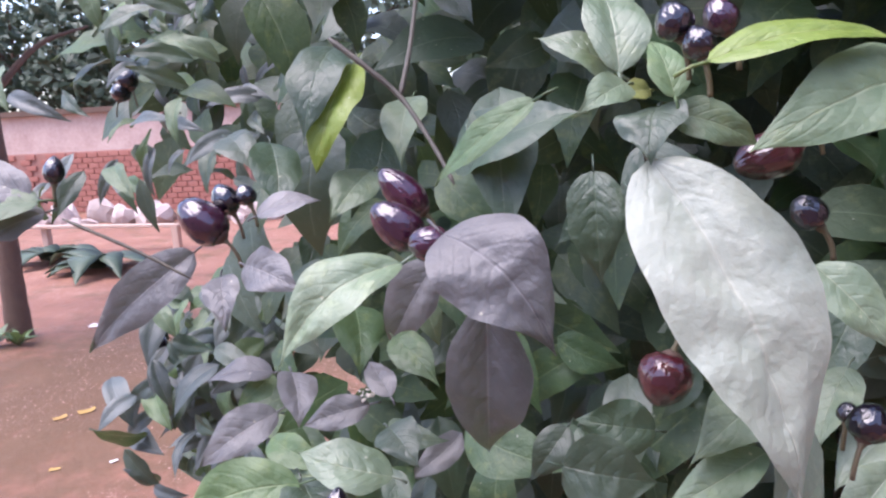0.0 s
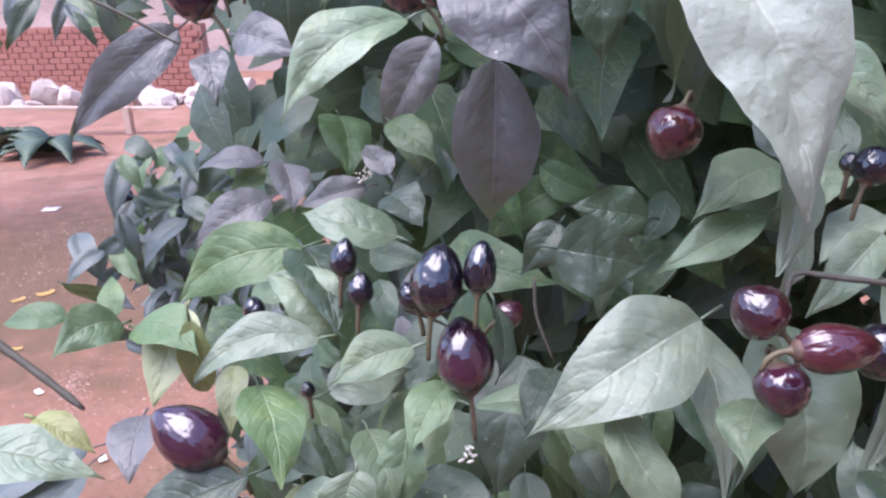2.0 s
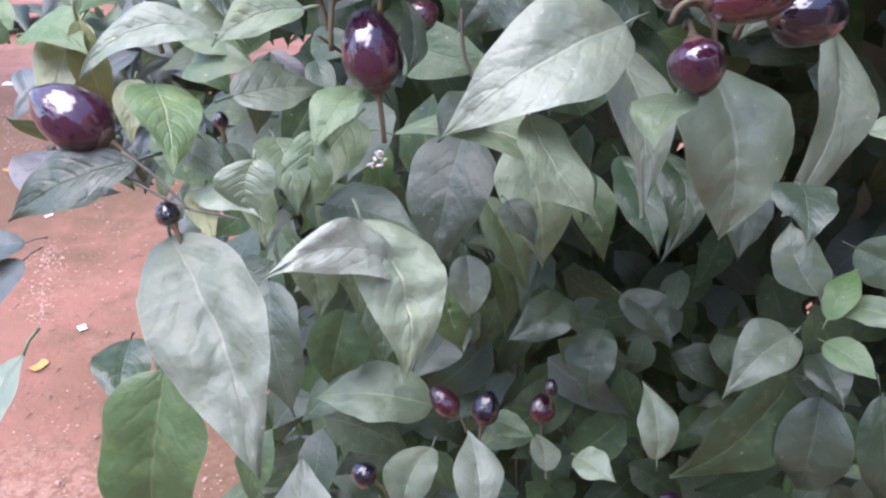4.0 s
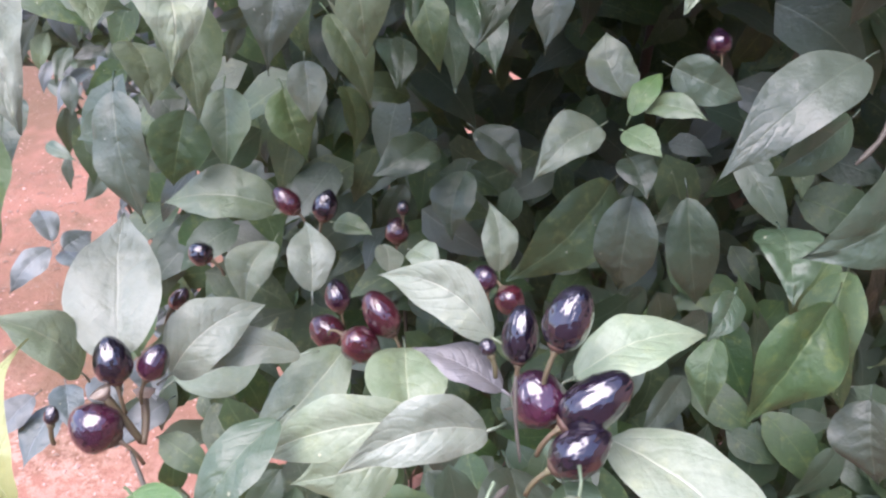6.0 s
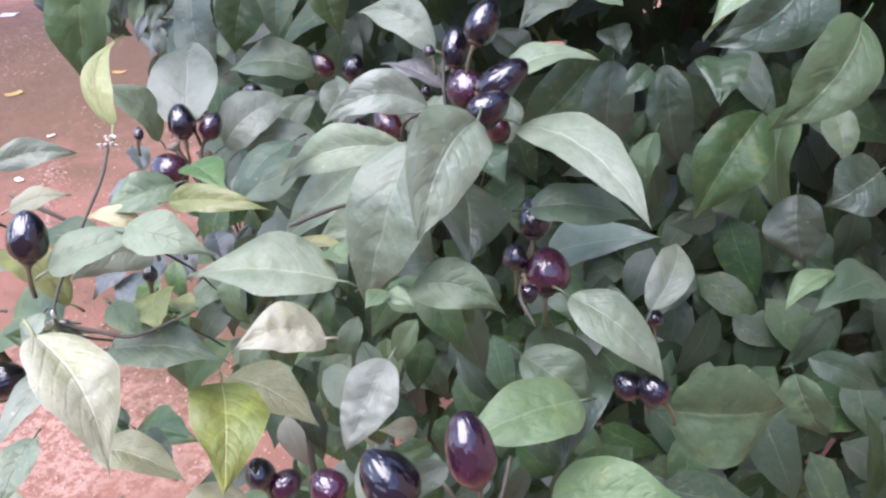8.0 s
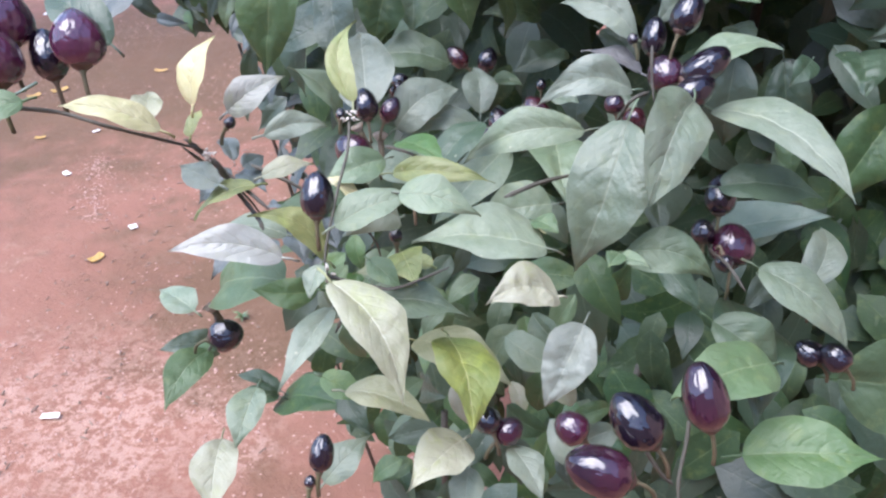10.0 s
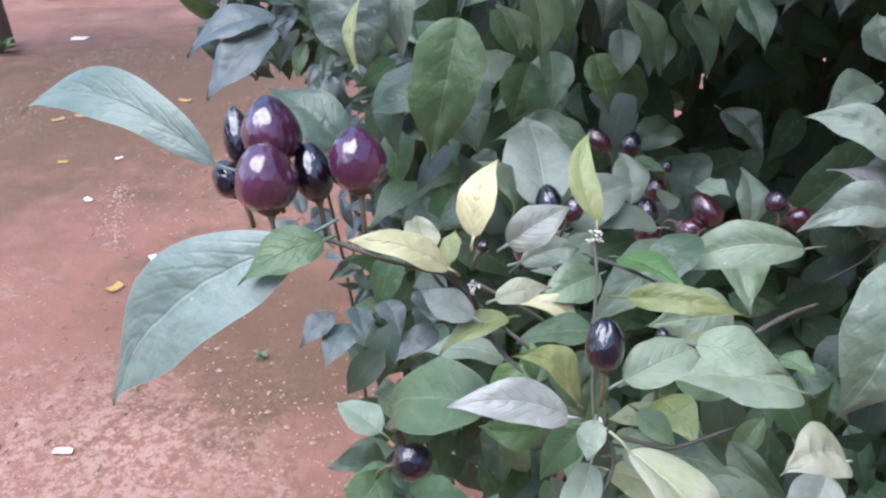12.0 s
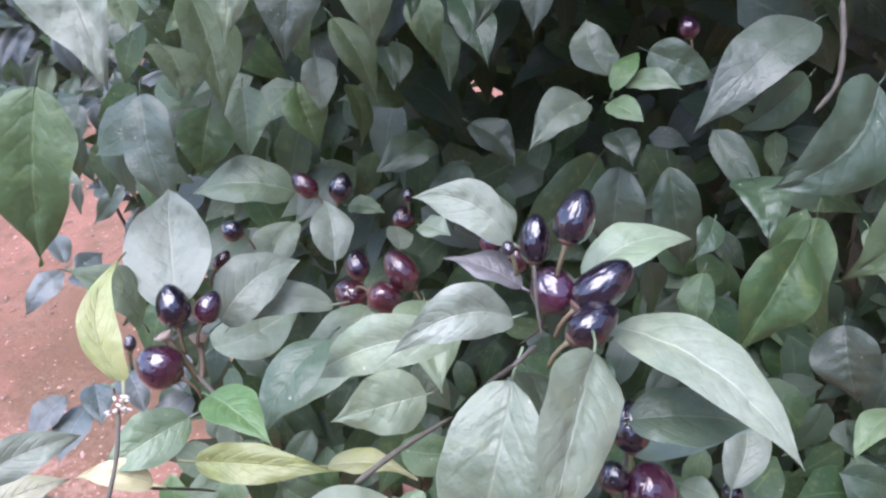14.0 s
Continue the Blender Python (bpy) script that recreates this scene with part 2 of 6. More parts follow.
def soil_material():
    m, n, l, b = material("red_soil", 0.75, spec=0.12)
    geo = n.new("ShaderNodeNewGeometry")
    p = geo.outputs["Position"]
    patch = noise_node(n, l, p, 1.5, 4.0, 0.55)
    mid = noise_node(n, l, p, 7.0, 6.0, 0.65)
    fine = noise_node(n, l, p, 60.0, 5.0, 0.65)
    grit = noise_node(n, l, p, 240.0, 3.0, 0.6)
    a = mix_node(n, l, patch, (0.19, 0.088, 0.058), (0.34, 0.174, 0.125))
    moss = math_node(n, l, "MULTIPLY", math_node(n, l, "MAXIMUM", math_node(n, l, "SUBTRACT", noise_node(n, l, p, 2.3, 3.0), 0.52), 0.0), 4.0)
    a = mix_node(n, l, moss, a, (0.13, 0.082, 0.046))
    pale = math_node(n, l, "MULTIPLY", math_node(n, l, "MAXIMUM", math_node(n, l, "SUBTRACT", math_node(n, l, "MULTIPLY", math_node(n, l, "ADD", mid, patch), 0.5), 0.515), 0.0), 8.0)
    def around(x, y, reach):
        """One at the spot, falling unevenly to nought at its reach."""
        q = n.new("ShaderNodeVectorMath")
        q.operation = "DISTANCE"
        l.new(p, q.inputs[0])
        q.inputs[1].default_value = (x, y, 0)
        d = math_node(n, l, "SUBTRACT", 1.0, math_node(n, l, "DIVIDE", q.outputs["Value"], reach))
        return math_node(n, l, "MAXIMUM", math_node(n, l, "ADD", d, math_node(n, l, "MULTIPLY", math_node(n, l, "SUBTRACT", mid, 0.5), 1.4)), 0.0)
    pale = math_node(n, l, "ADD", pale, math_node(n, l, "MULTIPLY", around(-1.05, 1.3, 0.6), 1.3))
    # Darker, browner earth spreading unevenly around three spots.
    brown_spots = math_node(n, l, "MINIMUM", math_node(n, l, "ADD", math_node(n, l, "ADD", around(-0.95, 2.1, 0.75), math_node(n, l, "MULTIPLY", around(-0.76, 1.76, 0.5), 1.1)), math_node(n, l, "MULTIPLY", around(-2.6, 4.3, 2.2), 1.7)), 0.85)
    a = mix_node(n, l, brown_spots, a, (0.128, 0.078, 0.044))
    pale = math_node(n, l, "MULTIPLY", math_node(n, l, "MINIMUM", pale, 1.0), math_node(n, l, "SUBTRACT", 1.0, brown_spots))
    clump = noise_node(n, l, p, 34.0, 4.0, 0.7)
    grain = math_node(n, l, "ADD", math_node(n, l, "MULTIPLY", clump, 0.6), math_node(n, l, "MULTIPLY", fine, 0.4))
    speck = math_node(n, l, "MINIMUM", math_node(n, l, "MAXIMUM", math_node(n, l, "MULTIPLY", math_node(n, l, "SUBTRACT", grain, 0.46), 13.0), 0.0), 1.0)
    a = mix_node(n, l, math_node(n, l, "MULTIPLY", math_node(n, l, "MULTIPLY", pale, speck), 0.7), a, (0.46, 0.3, 0.235))
    a = mix_node(n, l, math_node(n, l, "MULTIPLY", math_node(n, l, "GREATER_THAN", grit, 0.68), 0.3), a, (0.42, 0.28, 0.23))
    l.new(a, b.inputs["Base Color"])
    h = math_node(n, l, "ADD", math_node(n, l, "MULTIPLY", mid, 2.0), math_node(n, l, "ADD", fine, math_node(n, l, "MULTIPLY", grit, 0.4)))
    l.new(bump_node(n, l, h, 0.6, 0.012), b.inputs["Normal"])
    l.new(math_node(n, l, "ADD", math_node(n, l, "MULTIPLY", patch, 0.5), 0.35), b.inputs["Roughness"])
    return m


SOIL = soil_material()


# ---- builders ----
def mesh_object(name, verts, faces, mat, parent=None, label="", uvs=None, smooth=True):
    me = bpy.data.meshes.new(name)
    me.from_pydata(verts, [], faces)
    me.materials.append(mat)
    if uvs is not None:
        layer = me.uv_layers.new(name="UVMap")
        for lp in me.loops:
            layer.data[lp.index].uv = uvs[lp.vertex_index]
    if smooth:
        for f in me.polygons:
            f.use_smooth = True
    ob = new(name, me)
    if parent is not None:
        ob.parent = parent
    if label:
        tagged(ob, label)
    return ob


def part(name, bm, mat, parent, label="", smooth=False):
    me = bpy.data.meshes.new(name)
    bm.to_mesh(me)
    bm.free()
    me.materials.append(mat)
    for f in me.polygons:
        f.use_smooth = smooth
    ob = new(name, me)
    if parent is not None:
        ob.parent = parent
    if label:
        tagged(ob, label)
    return ob


def tube(points, radii, sides=8):
    """Vertices and faces of a round tube along the points, closed at both ends."""
    pts = [Vector(p) for p in points]
    verts, faces = [], []
    ref = Vector((0.31, 0.2, 0.93))
    for i, p in enumerate(pts):
        d = (pts[min(i + 1, len(pts) - 1)] - pts[max(i - 1, 0)]).normalized()
        a = d.cross(ref).normalized()
        c = d.cross(a)
        for k in range(sides):
            t = 2 * math.pi * k / sides
            verts.append(p + (a * math.cos(t) + c * math.sin(t)) * radii[i])
    for i in range(len(pts) - 1):
        for k in range(sides):
            j = (k + 1) % sides
            faces.append((i * sides + k, i * sides + j, (i + 1) * sides + j, (i + 1) * sides + k))
    faces.append(tuple(range(sides - 1, -1, -1)))
    faces.append(tuple((len(pts) - 1) * sides + k for k in range(sides)))
    return verts, faces


def smooth_line(points, steps=5):
    """A Catmull-Rom curve through the points."""
    p = [Vector(q) for q in points]
    p = [p[0] * 2 - p[1]] + p + [p[-1] * 2 - p[-2]]
    out = []
    for i in range(1, len(p) - 2):
        for k in range(steps):
            t = k / steps
            out.append(0.5 * ((2 * p[i]) + (p[i + 1] - p[i - 1]) * t + (2 * p[i - 1] - 5 * p[i] + 4 * p[i + 1] - p[i + 2]) * t * t + (3 * p[i] - p[i - 1] - 3 * p[i + 1] + p[i + 2]) * t ** 3))
    out.append(p[-2])
    return out


def outline(s, high, point):
    """Half the width of a pepper leaf at s along its midrib, as a share of the widest: a round oval, drawn out to its point."""
    return max(0.004, math.sin(math.pi * min(1.0, s) ** high) ** (0.72 + (point - 0.72) * s))


def blade(length, width, fold, sway, bend, rng, ns=14, nc=4, crumple=0.0):
    """A pepper leaf along +y from the origin with its face to +z: vertices, faces, uvs. It has a short stalk."""
    verts, faces, uvs = [], [], []
    ph = rng.uniform(0, 6.28)
    ripple = rng.uniform(0.02, 0.065) * width
    twist = rng.uniform(-0.45, 0.45)
    tipdrop = rng.uniform(0.0, 0.12) * length
    high, point = rng.uniform(0.64, 0.79), rng.uniform(0.95, 1.6)
    uneven = rng.uniform(-0.06, 0.06)
    folds = (fold * rng.uniform(0.5, 1.8), fold * rng.uniform(0.5, 1.8))
    bend *= rng.uniform(0.7, 1.8)
    cols = 2 * nc + 1
    for i in range(ns + 1):
        s = i / ns
        h = outline(s, high, point)
        arc = 4 * s * (1 - s)
        for k in range(cols):
            c = (k - nc) / nc
            w = c * h * width / 2 * (1 + uneven * (1 if c > 0 else -1))
            f = folds[k > nc] * (1.1 - 0.45 * s)
            x = w * math.cos(f) + sway * length * arc
            z = abs(w) * math.sin(f) * (1.3 - 0.85 * abs(c)) + bend * length * arc - tipdrop * s ** 3
            z += ripple * abs(c) ** 2 * math.sin(s * 11 + ph + 2 * c) * min(1, 4 * s) + w * twist * (s - 0.4)
            x += 0.05 * width * abs(c) ** 3 * noise.noise((s * 5.5, ph + (9 if c > 0 else 0), 1.7)) * (1 if c > 0 else -1) * min(1.0, 5 * s * (1 - s))
            if crumple:
                z += crumple * width * min(1.0, 6 * s * (1.2 - s)) * (noise.noise((c * 1.5 + ph, s * 8.0, ph * 3)) + 0.7 * noise.noise((c * 3.2, s * 17.0 - 2.2 * abs(c), ph))) * (1.1 - 0.6 * abs(c))
            if nc > 3:
                wave = math.sin(46.0 * (s - 0.85 * (0.5 * abs(c)) ** 1.35 + 0.055))
                z -= 0.007 * width * max(0.0, wave) ** 1.5 * (1 - 0.8 * abs(c)) * min(1.0, 8 * s * (1.05 - s))
            verts.append((x, s * length, z))
            uvs.append((s, 0.5 + c / 2))
    for i in range(ns):
        for k in range(cols - 1):
            a = i * cols + k
            faces.append((a, a + 1, a + cols + 1, a + cols))
    st, sf = tube([(0, 0.02 * length, 0), (0, -0.07 * length, -0.01 * length), (0, -0.15 * length, -0.05 * length)], [0.0005, 0.0004, 0.0005], 5)
    n0 = len(verts)
    verts += [tuple(v) for v in st]
    faces += [tuple(n0 + q for q in f) for f in sf]
    uvs += [(0.06, 0.24)] * len(st)
    return verts, faces, uvs


def turned(base, tip, normal):
    y = (Vector(tip) - Vector(base)).normalized()
    z = Vector(normal)
    z = (z - y * z.dot(y)).normalized()
    x = y.cross(z)
    return Matrix(((x.x, y.x, z.x, base[0]), (x.y, y.y, z.y, base[1]), (x.z, y.z, z.z, base[2]), (0, 0, 0, 1)))


PLANTS, CENTRES, BASES = {}, [], {}


def plant(key, name, label, root):
    ob = tagged(new(name), label, "pepper plant", group="pepper plants")
    ob.location = root
    PLANTS[key] = ob
    BASES[key] = []
    return ob


LEAF_WORDS = {2: "yellowing green leaf", 3: "yellow cream leaf", 4: "pale green leaf, skylight in its colour", 5: "dark purple-grey leaf", 7: "pale leaf, silvery sky sheen in its colour", 9: "large pale grey-green leaf, sky sheen in its colour", 10: "pale bluish-green leaf", 11: "pale yellowish-green leaf", 12: "light grey-green leaf, skylight in its colour", 13: "mottled whitish leaf", 14: "cream yellow leaf", 15: "bright lime-green leaf", 8: "blue-grey leaf"}
leaf_rng = random.Random(11)


def leaf(key, kind, bx, by, bz, tx, ty, tz, width, nx, ny, nz, fold=0.25, sway=0.0, bend=0.08, crumple=0.025):
    b, t = Vector((bx, by, bz)), Vector((tx, ty, tz))
    length = (t - b).length
    v, f, uv = blade(length, width, fold, sway, bend, leaf_rng, 34 if length > 0.03 else 24, 5, crumple)
    ob = mesh_object("leaf", v, f, LEAF[kind], PLANTS[key], LEAF_WORDS.get(kind, ""), uv)
    ob.matrix_parent_inverse = Matrix.Translation(-Vector(PLANTS[key].location))
    ob.matrix_basis = turned(b, t, (nx, ny, nz))
    CENTRES.append(((b + t) / 2, length))
    BASES[key].append(b)
    return ob


PROFILE = ((0.0, 0.0), (0.02, 0.34), (0.07, 0.6), (0.17, 0.85), (0.29, 0.975), (0.4, 1.0), (0.53, 0.97), (0.66, 0.88), (0.78, 0.72), (0.88, 0.52), (0.95, 0.32), (0.985, 0.16), (1.0, 0.0))


def fruit(key, kind, bx, by, bz, tx, ty, tz, width):
    b, t = Vector((bx, by, bz)), Vector((tx, ty, tz))
    axis = t - b
    length = max(axis.length, width * 1.02)
    axis.normalize()
    rng = leaf_rng
    point = rng.uniform(0.85, 1.3)
    sides, verts, faces, uvs = 18, [], [], []
    lob = rng.uniform(0, 6.28)
    for s, r in PROFILE:
        r = r ** (1.0 / point if s > 0.6 else 1.0)
        for k in range(sides):
            a = 2 * math.pi * k / sides
            q = r * width / 2 * (1 + 0.035 * math.sin(3 * a + lob) * (1 - s) + 0.02 * math.sin(2 * a + lob))
            verts.append((q * math.cos(a), s * length, q * math.sin(a)))
            uvs.append((s, k / sides))
    for i in range(len(PROFILE) - 1):
        for k in range(sides):
            j = (k + 1) % sides
            faces.append((i * sides + k, (i + 1) * sides + k, (i + 1) * sides + j, i * sides + j))
    ob = mesh_object("fruit", verts, faces, FRUIT[kind], PLANTS[key], {"p": "glossy near-black pepper fruit", "m": "glossy black fruit turning wine red", "w": "plump wine-purple pepper fruit", "r": "glossy dark red pepper fruit"}[kind], uvs)
    ob.matrix_parent_inverse = Matrix.Translation(-Vector(PLANTS[key].location))
    up = Vector((0.2, -0.6, 0.75))
    ob.matrix_basis = turned(b, b + axis, up if abs(axis.dot(up.normalized())) < 0.95 else Vector((1, 0, 0)))
    w = width
    cup, cf = tube([(0, -0.05 * w, 0), (0, 0.0, 0), (0, 0.07 * w, 0), (0, 0.1 * w, 0)], [0.1 * w, 0.17 * w, 0.25 * w, 0.22 * w], 10)
    mesh_object("calyx", cup, cf, CALYX, ob, "brownish green calyx")
    down = ob.matrix_basis.to_3x3().inverted() @ Vector((0, 0.12, -1)).normalized()
    reach = 0.42 * w + 0.003
    line = [Vector((0, 0, 0)), Vector((0, -0.35 * reach, 0)), Vector((0, -0.7 * reach, 0)) + down * 0.2 * reach, Vector((0, -0.85 * reach, 0)) + down * 0.6 * reach]
    st, sf = tube(smooth_line(line, 3), [0.0007 + 0.0005 * (i < 2) for i in range(10)], 7)
    mesh_object("stalk", st, sf, STALK, ob)
    CENTRES.append(((b + t) / 2, length))
    return ob


def stem(key, radius, *points):
    line = smooth_line(points)
    n = len(line)
    v, f = tube(line, [radius * (1 - 0.35 * i / n) * (1 + 0.12 * math.sin(i * 2.1)) * (0.45 if i in (0, n - 1) else 1) for i in range(n)])
    ob = mesh_object("branch", v, f, STEM, PLANTS[key])
    ob.matrix_parent_inverse = Matrix.Translation(-Vector(PLANTS[key].location))
    return ob


def blossom(key, x, y, z, size):
    """A spent flower cluster: a knot of small pale buds."""
    bm = bmesh.new()
    rng = random.Random(int(1e4 * (x + y + z)))
    for k in range(14):
        d = Vector((rng.gauss(0, 1), rng.gauss(0, 1), rng.gauss(0, 1))).normalized() * size * rng.uniform(0.25, 0.75)
        r = size * rng.uniform(0.09, 0.16)
        bmesh.ops.create_icosphere(bm, subdivisions=1, radius=r, matrix=Matrix.Translation(Vector((x, y, z)) + d) @ Euler((rng.uniform(0, 6), rng.uniform(0, 6), 0)).to_matrix().to_4x4() @ Matrix.Diagonal((0.8, 0.8, rng.uniform(1.0, 2.6), 1)))
    ob = part("flower", bm, FLOWER, PLANTS[key], "small withered whitish flower", True)
    ob.matrix_parent_inverse = Matrix.Translation(-Vector(PLANTS[key].location))


def spent_stalk(key, top, foot, r):
    """A bare fruit stalk with the pale, flared cup that a dropped fruit has left."""
    a, b = Vector(foot), Vector(top)
    mid = a.lerp(b, 0.5) + Vector((0.0006, 0, -0.0008))
    v, f = tube(smooth_line([a, mid, b], 4), [r * (0.62 + 0.03 * i) for i in range(9)], 8)
    ob = mesh_object("spent_stalk", v, f, STALK, PLANTS[key], "bare olive stalk that has lost its fruit")
    ob.matrix_parent_inverse = Matrix.Translation(-Vector(PLANTS[key].location))
    up = (b - a).normalized()
    v, f = tube([b - up * 0.6 * r, b + up * 0.2 * r, b + up * 1.1 * r, b + up * 1.3 * r, b + up * 1.0 * r], [r * 0.9, r * 1.5, r * 2.1, r * 1.7, r * 0.5], 10)
    mesh_object("calyx", v, f, SCAR, ob, "flared pale calyx scar")


# ---- ground ----
def ground_height(x, y):
    return 0.035 * noise.noise((x * 0.6, y * 0.6, 3.1)) + 0.012 * noise.noise((x * 2.7, y * 2.7, 1.0)) + 0.005 * noise.noise((x * 9, y * 9, 5.0))


def build_ground():
    def steps(lo, hi, n, far):
        inner = [lo + (hi - lo) * i / n for i in range(n + 1)]
        out = [far * k for k in (0.03, 0.08, 0.2, 0.5, 1.0)]
        return [lo - o for o in reversed(out)] + inner + [hi + o for o in out]
    xs, ys = steps(-5.0, 1.5, 130, 400.0), steps(-0.5, 7.0, 150, 400.0)
    verts = [(x, y, ground_height(x, y) if -5 <= x <= 1.5 and -0.5 <= y <= 7 else 0.0) for y in ys for x in xs]
    w = len(xs)
    faces = [(j * w + i, j * w + i + 1, (j + 1) * w + i + 1, (j + 1) * w + i) for j in range(len(ys) - 1) for i in range(w - 1)]
    return tagged(mesh_object("ground", verts, faces, SOIL), "bare reddish earth with pale gritty patches", "ground", kind="structure")


build_ground()


def rock_mesh(bm, centre, size, rng, sub=1):
    m = Matrix.Translation(centre) @ Euler((rng.uniform(0, 6), rng.uniform(0, 6), rng.uniform(0, 6))).to_matrix().to_4x4() @ Matrix.Diagonal((size, size * rng.uniform(0.6, 1), size * rng.uniform(0.45, 0.8), 1))
    r = bmesh.ops.create_icosphere(bm, subdivisions=sub, radius=0.5, matrix=m)
    for v in r["verts"]:
        v.co += (v.co - Vector(centre)) * rng.uniform(-0.22, 0.22)


def pebbles():
    rng = random.Random(5)
    verts, faces = [], []
    octa = ((1, 0, 0), (0, 1, 0), (-1, 0, 0), (0, -1, 0), (0, 0, 0.7), (0, 0, -0.6))
    tri = ((0, 1, 4), (1, 2, 4), (2, 3, 4), (3, 0, 4), (1, 0, 5), (2, 1, 5), (3, 2, 5), (0, 3, 5))
    k = 0
    while k < 8200:
        x, y = rng.uniform(-3.6, 0.4), rng.uniform(0.3, 5.5)
        if k < 380:
            y = rng.uniform(2.3, 2.92)
            x = -1.73 - 0.5 * (y - 2.38) + rng.gauss(0, 0.045)
        elif noise.noise((x * 1.1, y * 1.1, 8.0)) + rng.uniform(-0.35, 0.35) < 0.05:
            continue
        k += 1
        s = rng.uniform(0.002, 0.007) * (1.8 if rng.random() < 0.08 else 1)
        a, n0 = rng.uniform(0, 6.28), len(verts)
        for vx, vy, vz in octa:
            q = rng.uniform(0.7, 1.25)
            verts.append((x + s * q * (vx * math.cos(a) - 0.7 * vy * math.sin(a)), y + s * q * (vx * math.sin(a) + 0.7 * vy * math.cos(a)), ground_height(x, y) + 0.25 * s + s * vz * 0.7))
        faces += [tuple(n0 + i for i in t) for t in tri]
    tagged(mesh_object("gravel", verts, faces, PEBBLE, smooth=False), "fine pale grit scattered on the red earth", "gravel", kind="stuff")


pebbles()


def debris():
    """Broken bits of dry stalk and dark crumbs strewn on the earth."""
    rng = random.Random(15)
    verts, faces = [], []
    for k in range(520):
        x, y = rng.uniform(-3.4, 0.2), rng.uniform(0.5, 5.0)
        if rng.random() < 0.55:
            x = -1.28 - 0.12 * (y - 1.9) + rng.gauss(0, 0.05)
            y = rng.uniform(0.9, 3.2)
        ln, a, r = rng.uniform(0.004, 0.03), rng.uniform(0, 6.28), rng.uniform(0.0007, 0.0022)
        z = ground_height(x, y) + r + 0.002
        dx, dy = ln * math.cos(a), ln * math.sin(a)
        v, f = tube([(x, y, z), (x + dx * 0.5 + rng.uniform(-1, 1) * r, y + dy * 0.5, z + rng.uniform(0, 2) * r), (x + dx, y + dy, z)], [r, r * 1.2, r * 0.7], 4)
        n0 = len(verts)
        verts += v
        faces += [tuple(n0 + i for i in q) for q in f]
    tagged(mesh_object("plant_debris", verts, faces, DEBRIS, smooth=False), "bits of dry stalk strewn on the red earth", "debris", kind="stuff")


debris()


def scrap(name, label, cat, x, y, sx, sy, turn, mat, curl=0.15):
    """A thin scrap lying on the ground, a little curled."""
    bm = bmesh.new()
    bmesh.ops.create_grid(bm, x_segments=4, y_segments=3, size=0.5)
    rng = random.Random(int(1000 * (x * 3 + y)))
    for v in bm.verts:
        c = v.co.copy()
        v.co = ((c.x + rng.uniform(-0.08, 0.08)) * sx, (c.y + rng.uniform(-0.1, 0.1)) * sy, curl * sx * (c.x ** 2 + 0.3 * c.y) + rng.uniform(0, 0.002))
    ext = bmesh.ops.extrude_face_region(bm, geom=bm.faces[:])
    for g in ext["geom"]:
        if isinstance(g, bmesh.types.BMVert):
            g.co.z += 0.002
    bm.normal_update()
    ob = part(name, bm, mat, None, smooth=False)
    ob.matrix_basis = pose(x, y, ground_height(x, y) + 0.006, 0, 0, turn)
    tagged(ob, label, cat, group=cat + "s on the ground")


for sx, sy, w, h, a in ((-1.22, 1.26, 0.048, 0.018, 10), (-1.5, 2.28, 0.03, 0.035, 40), (-2.05, 2.72, 0.05, 0.025, -35), (-3.86, 5.54, 0.12, 0.1, 5), (-2.17, 3.2, 0.04, 0.018, 55)):
    scrap("paper_scrap", "small white scrap lying on the red earth", "scrap", sx, sy, w, h, a, CHIP, 0.06)
for sx, sy, w, h, a in ((-1.52, 2.04, 0.06, 0.03, 70), (-2.84, 3.7, 0.08, 0.03, 60), (-2.74, 3.8, 0.09, 0.03, 50), (-2.42, 3.1, 0.05, 0.02, 20), (-2.27, 4.16, 0.08, 0.025, 5), (-1.52, 1.28, 0.09, 0.07, 30)):
    scrap("fallen_leaf", "dry yellow leaf lying on the red earth", "fallen leaf", sx, sy, w, h, a, LITTER, 0.3)


# ---- distance: brick wall, plastered wall, rocks, plank, trunk, trees ----
def box_bm(bm, x0, y0, z0, x1, y1, z1):
    m = Matrix.Translation(((x0 + x1) / 2, (y0 + y1) / 2, (z0 + z1) / 2)) @ Matrix.Diagonal((x1 - x0, y1 - y0, z1 - z0, 1))
    bmesh.ops.create_cube(bm, size=1, matrix=m)


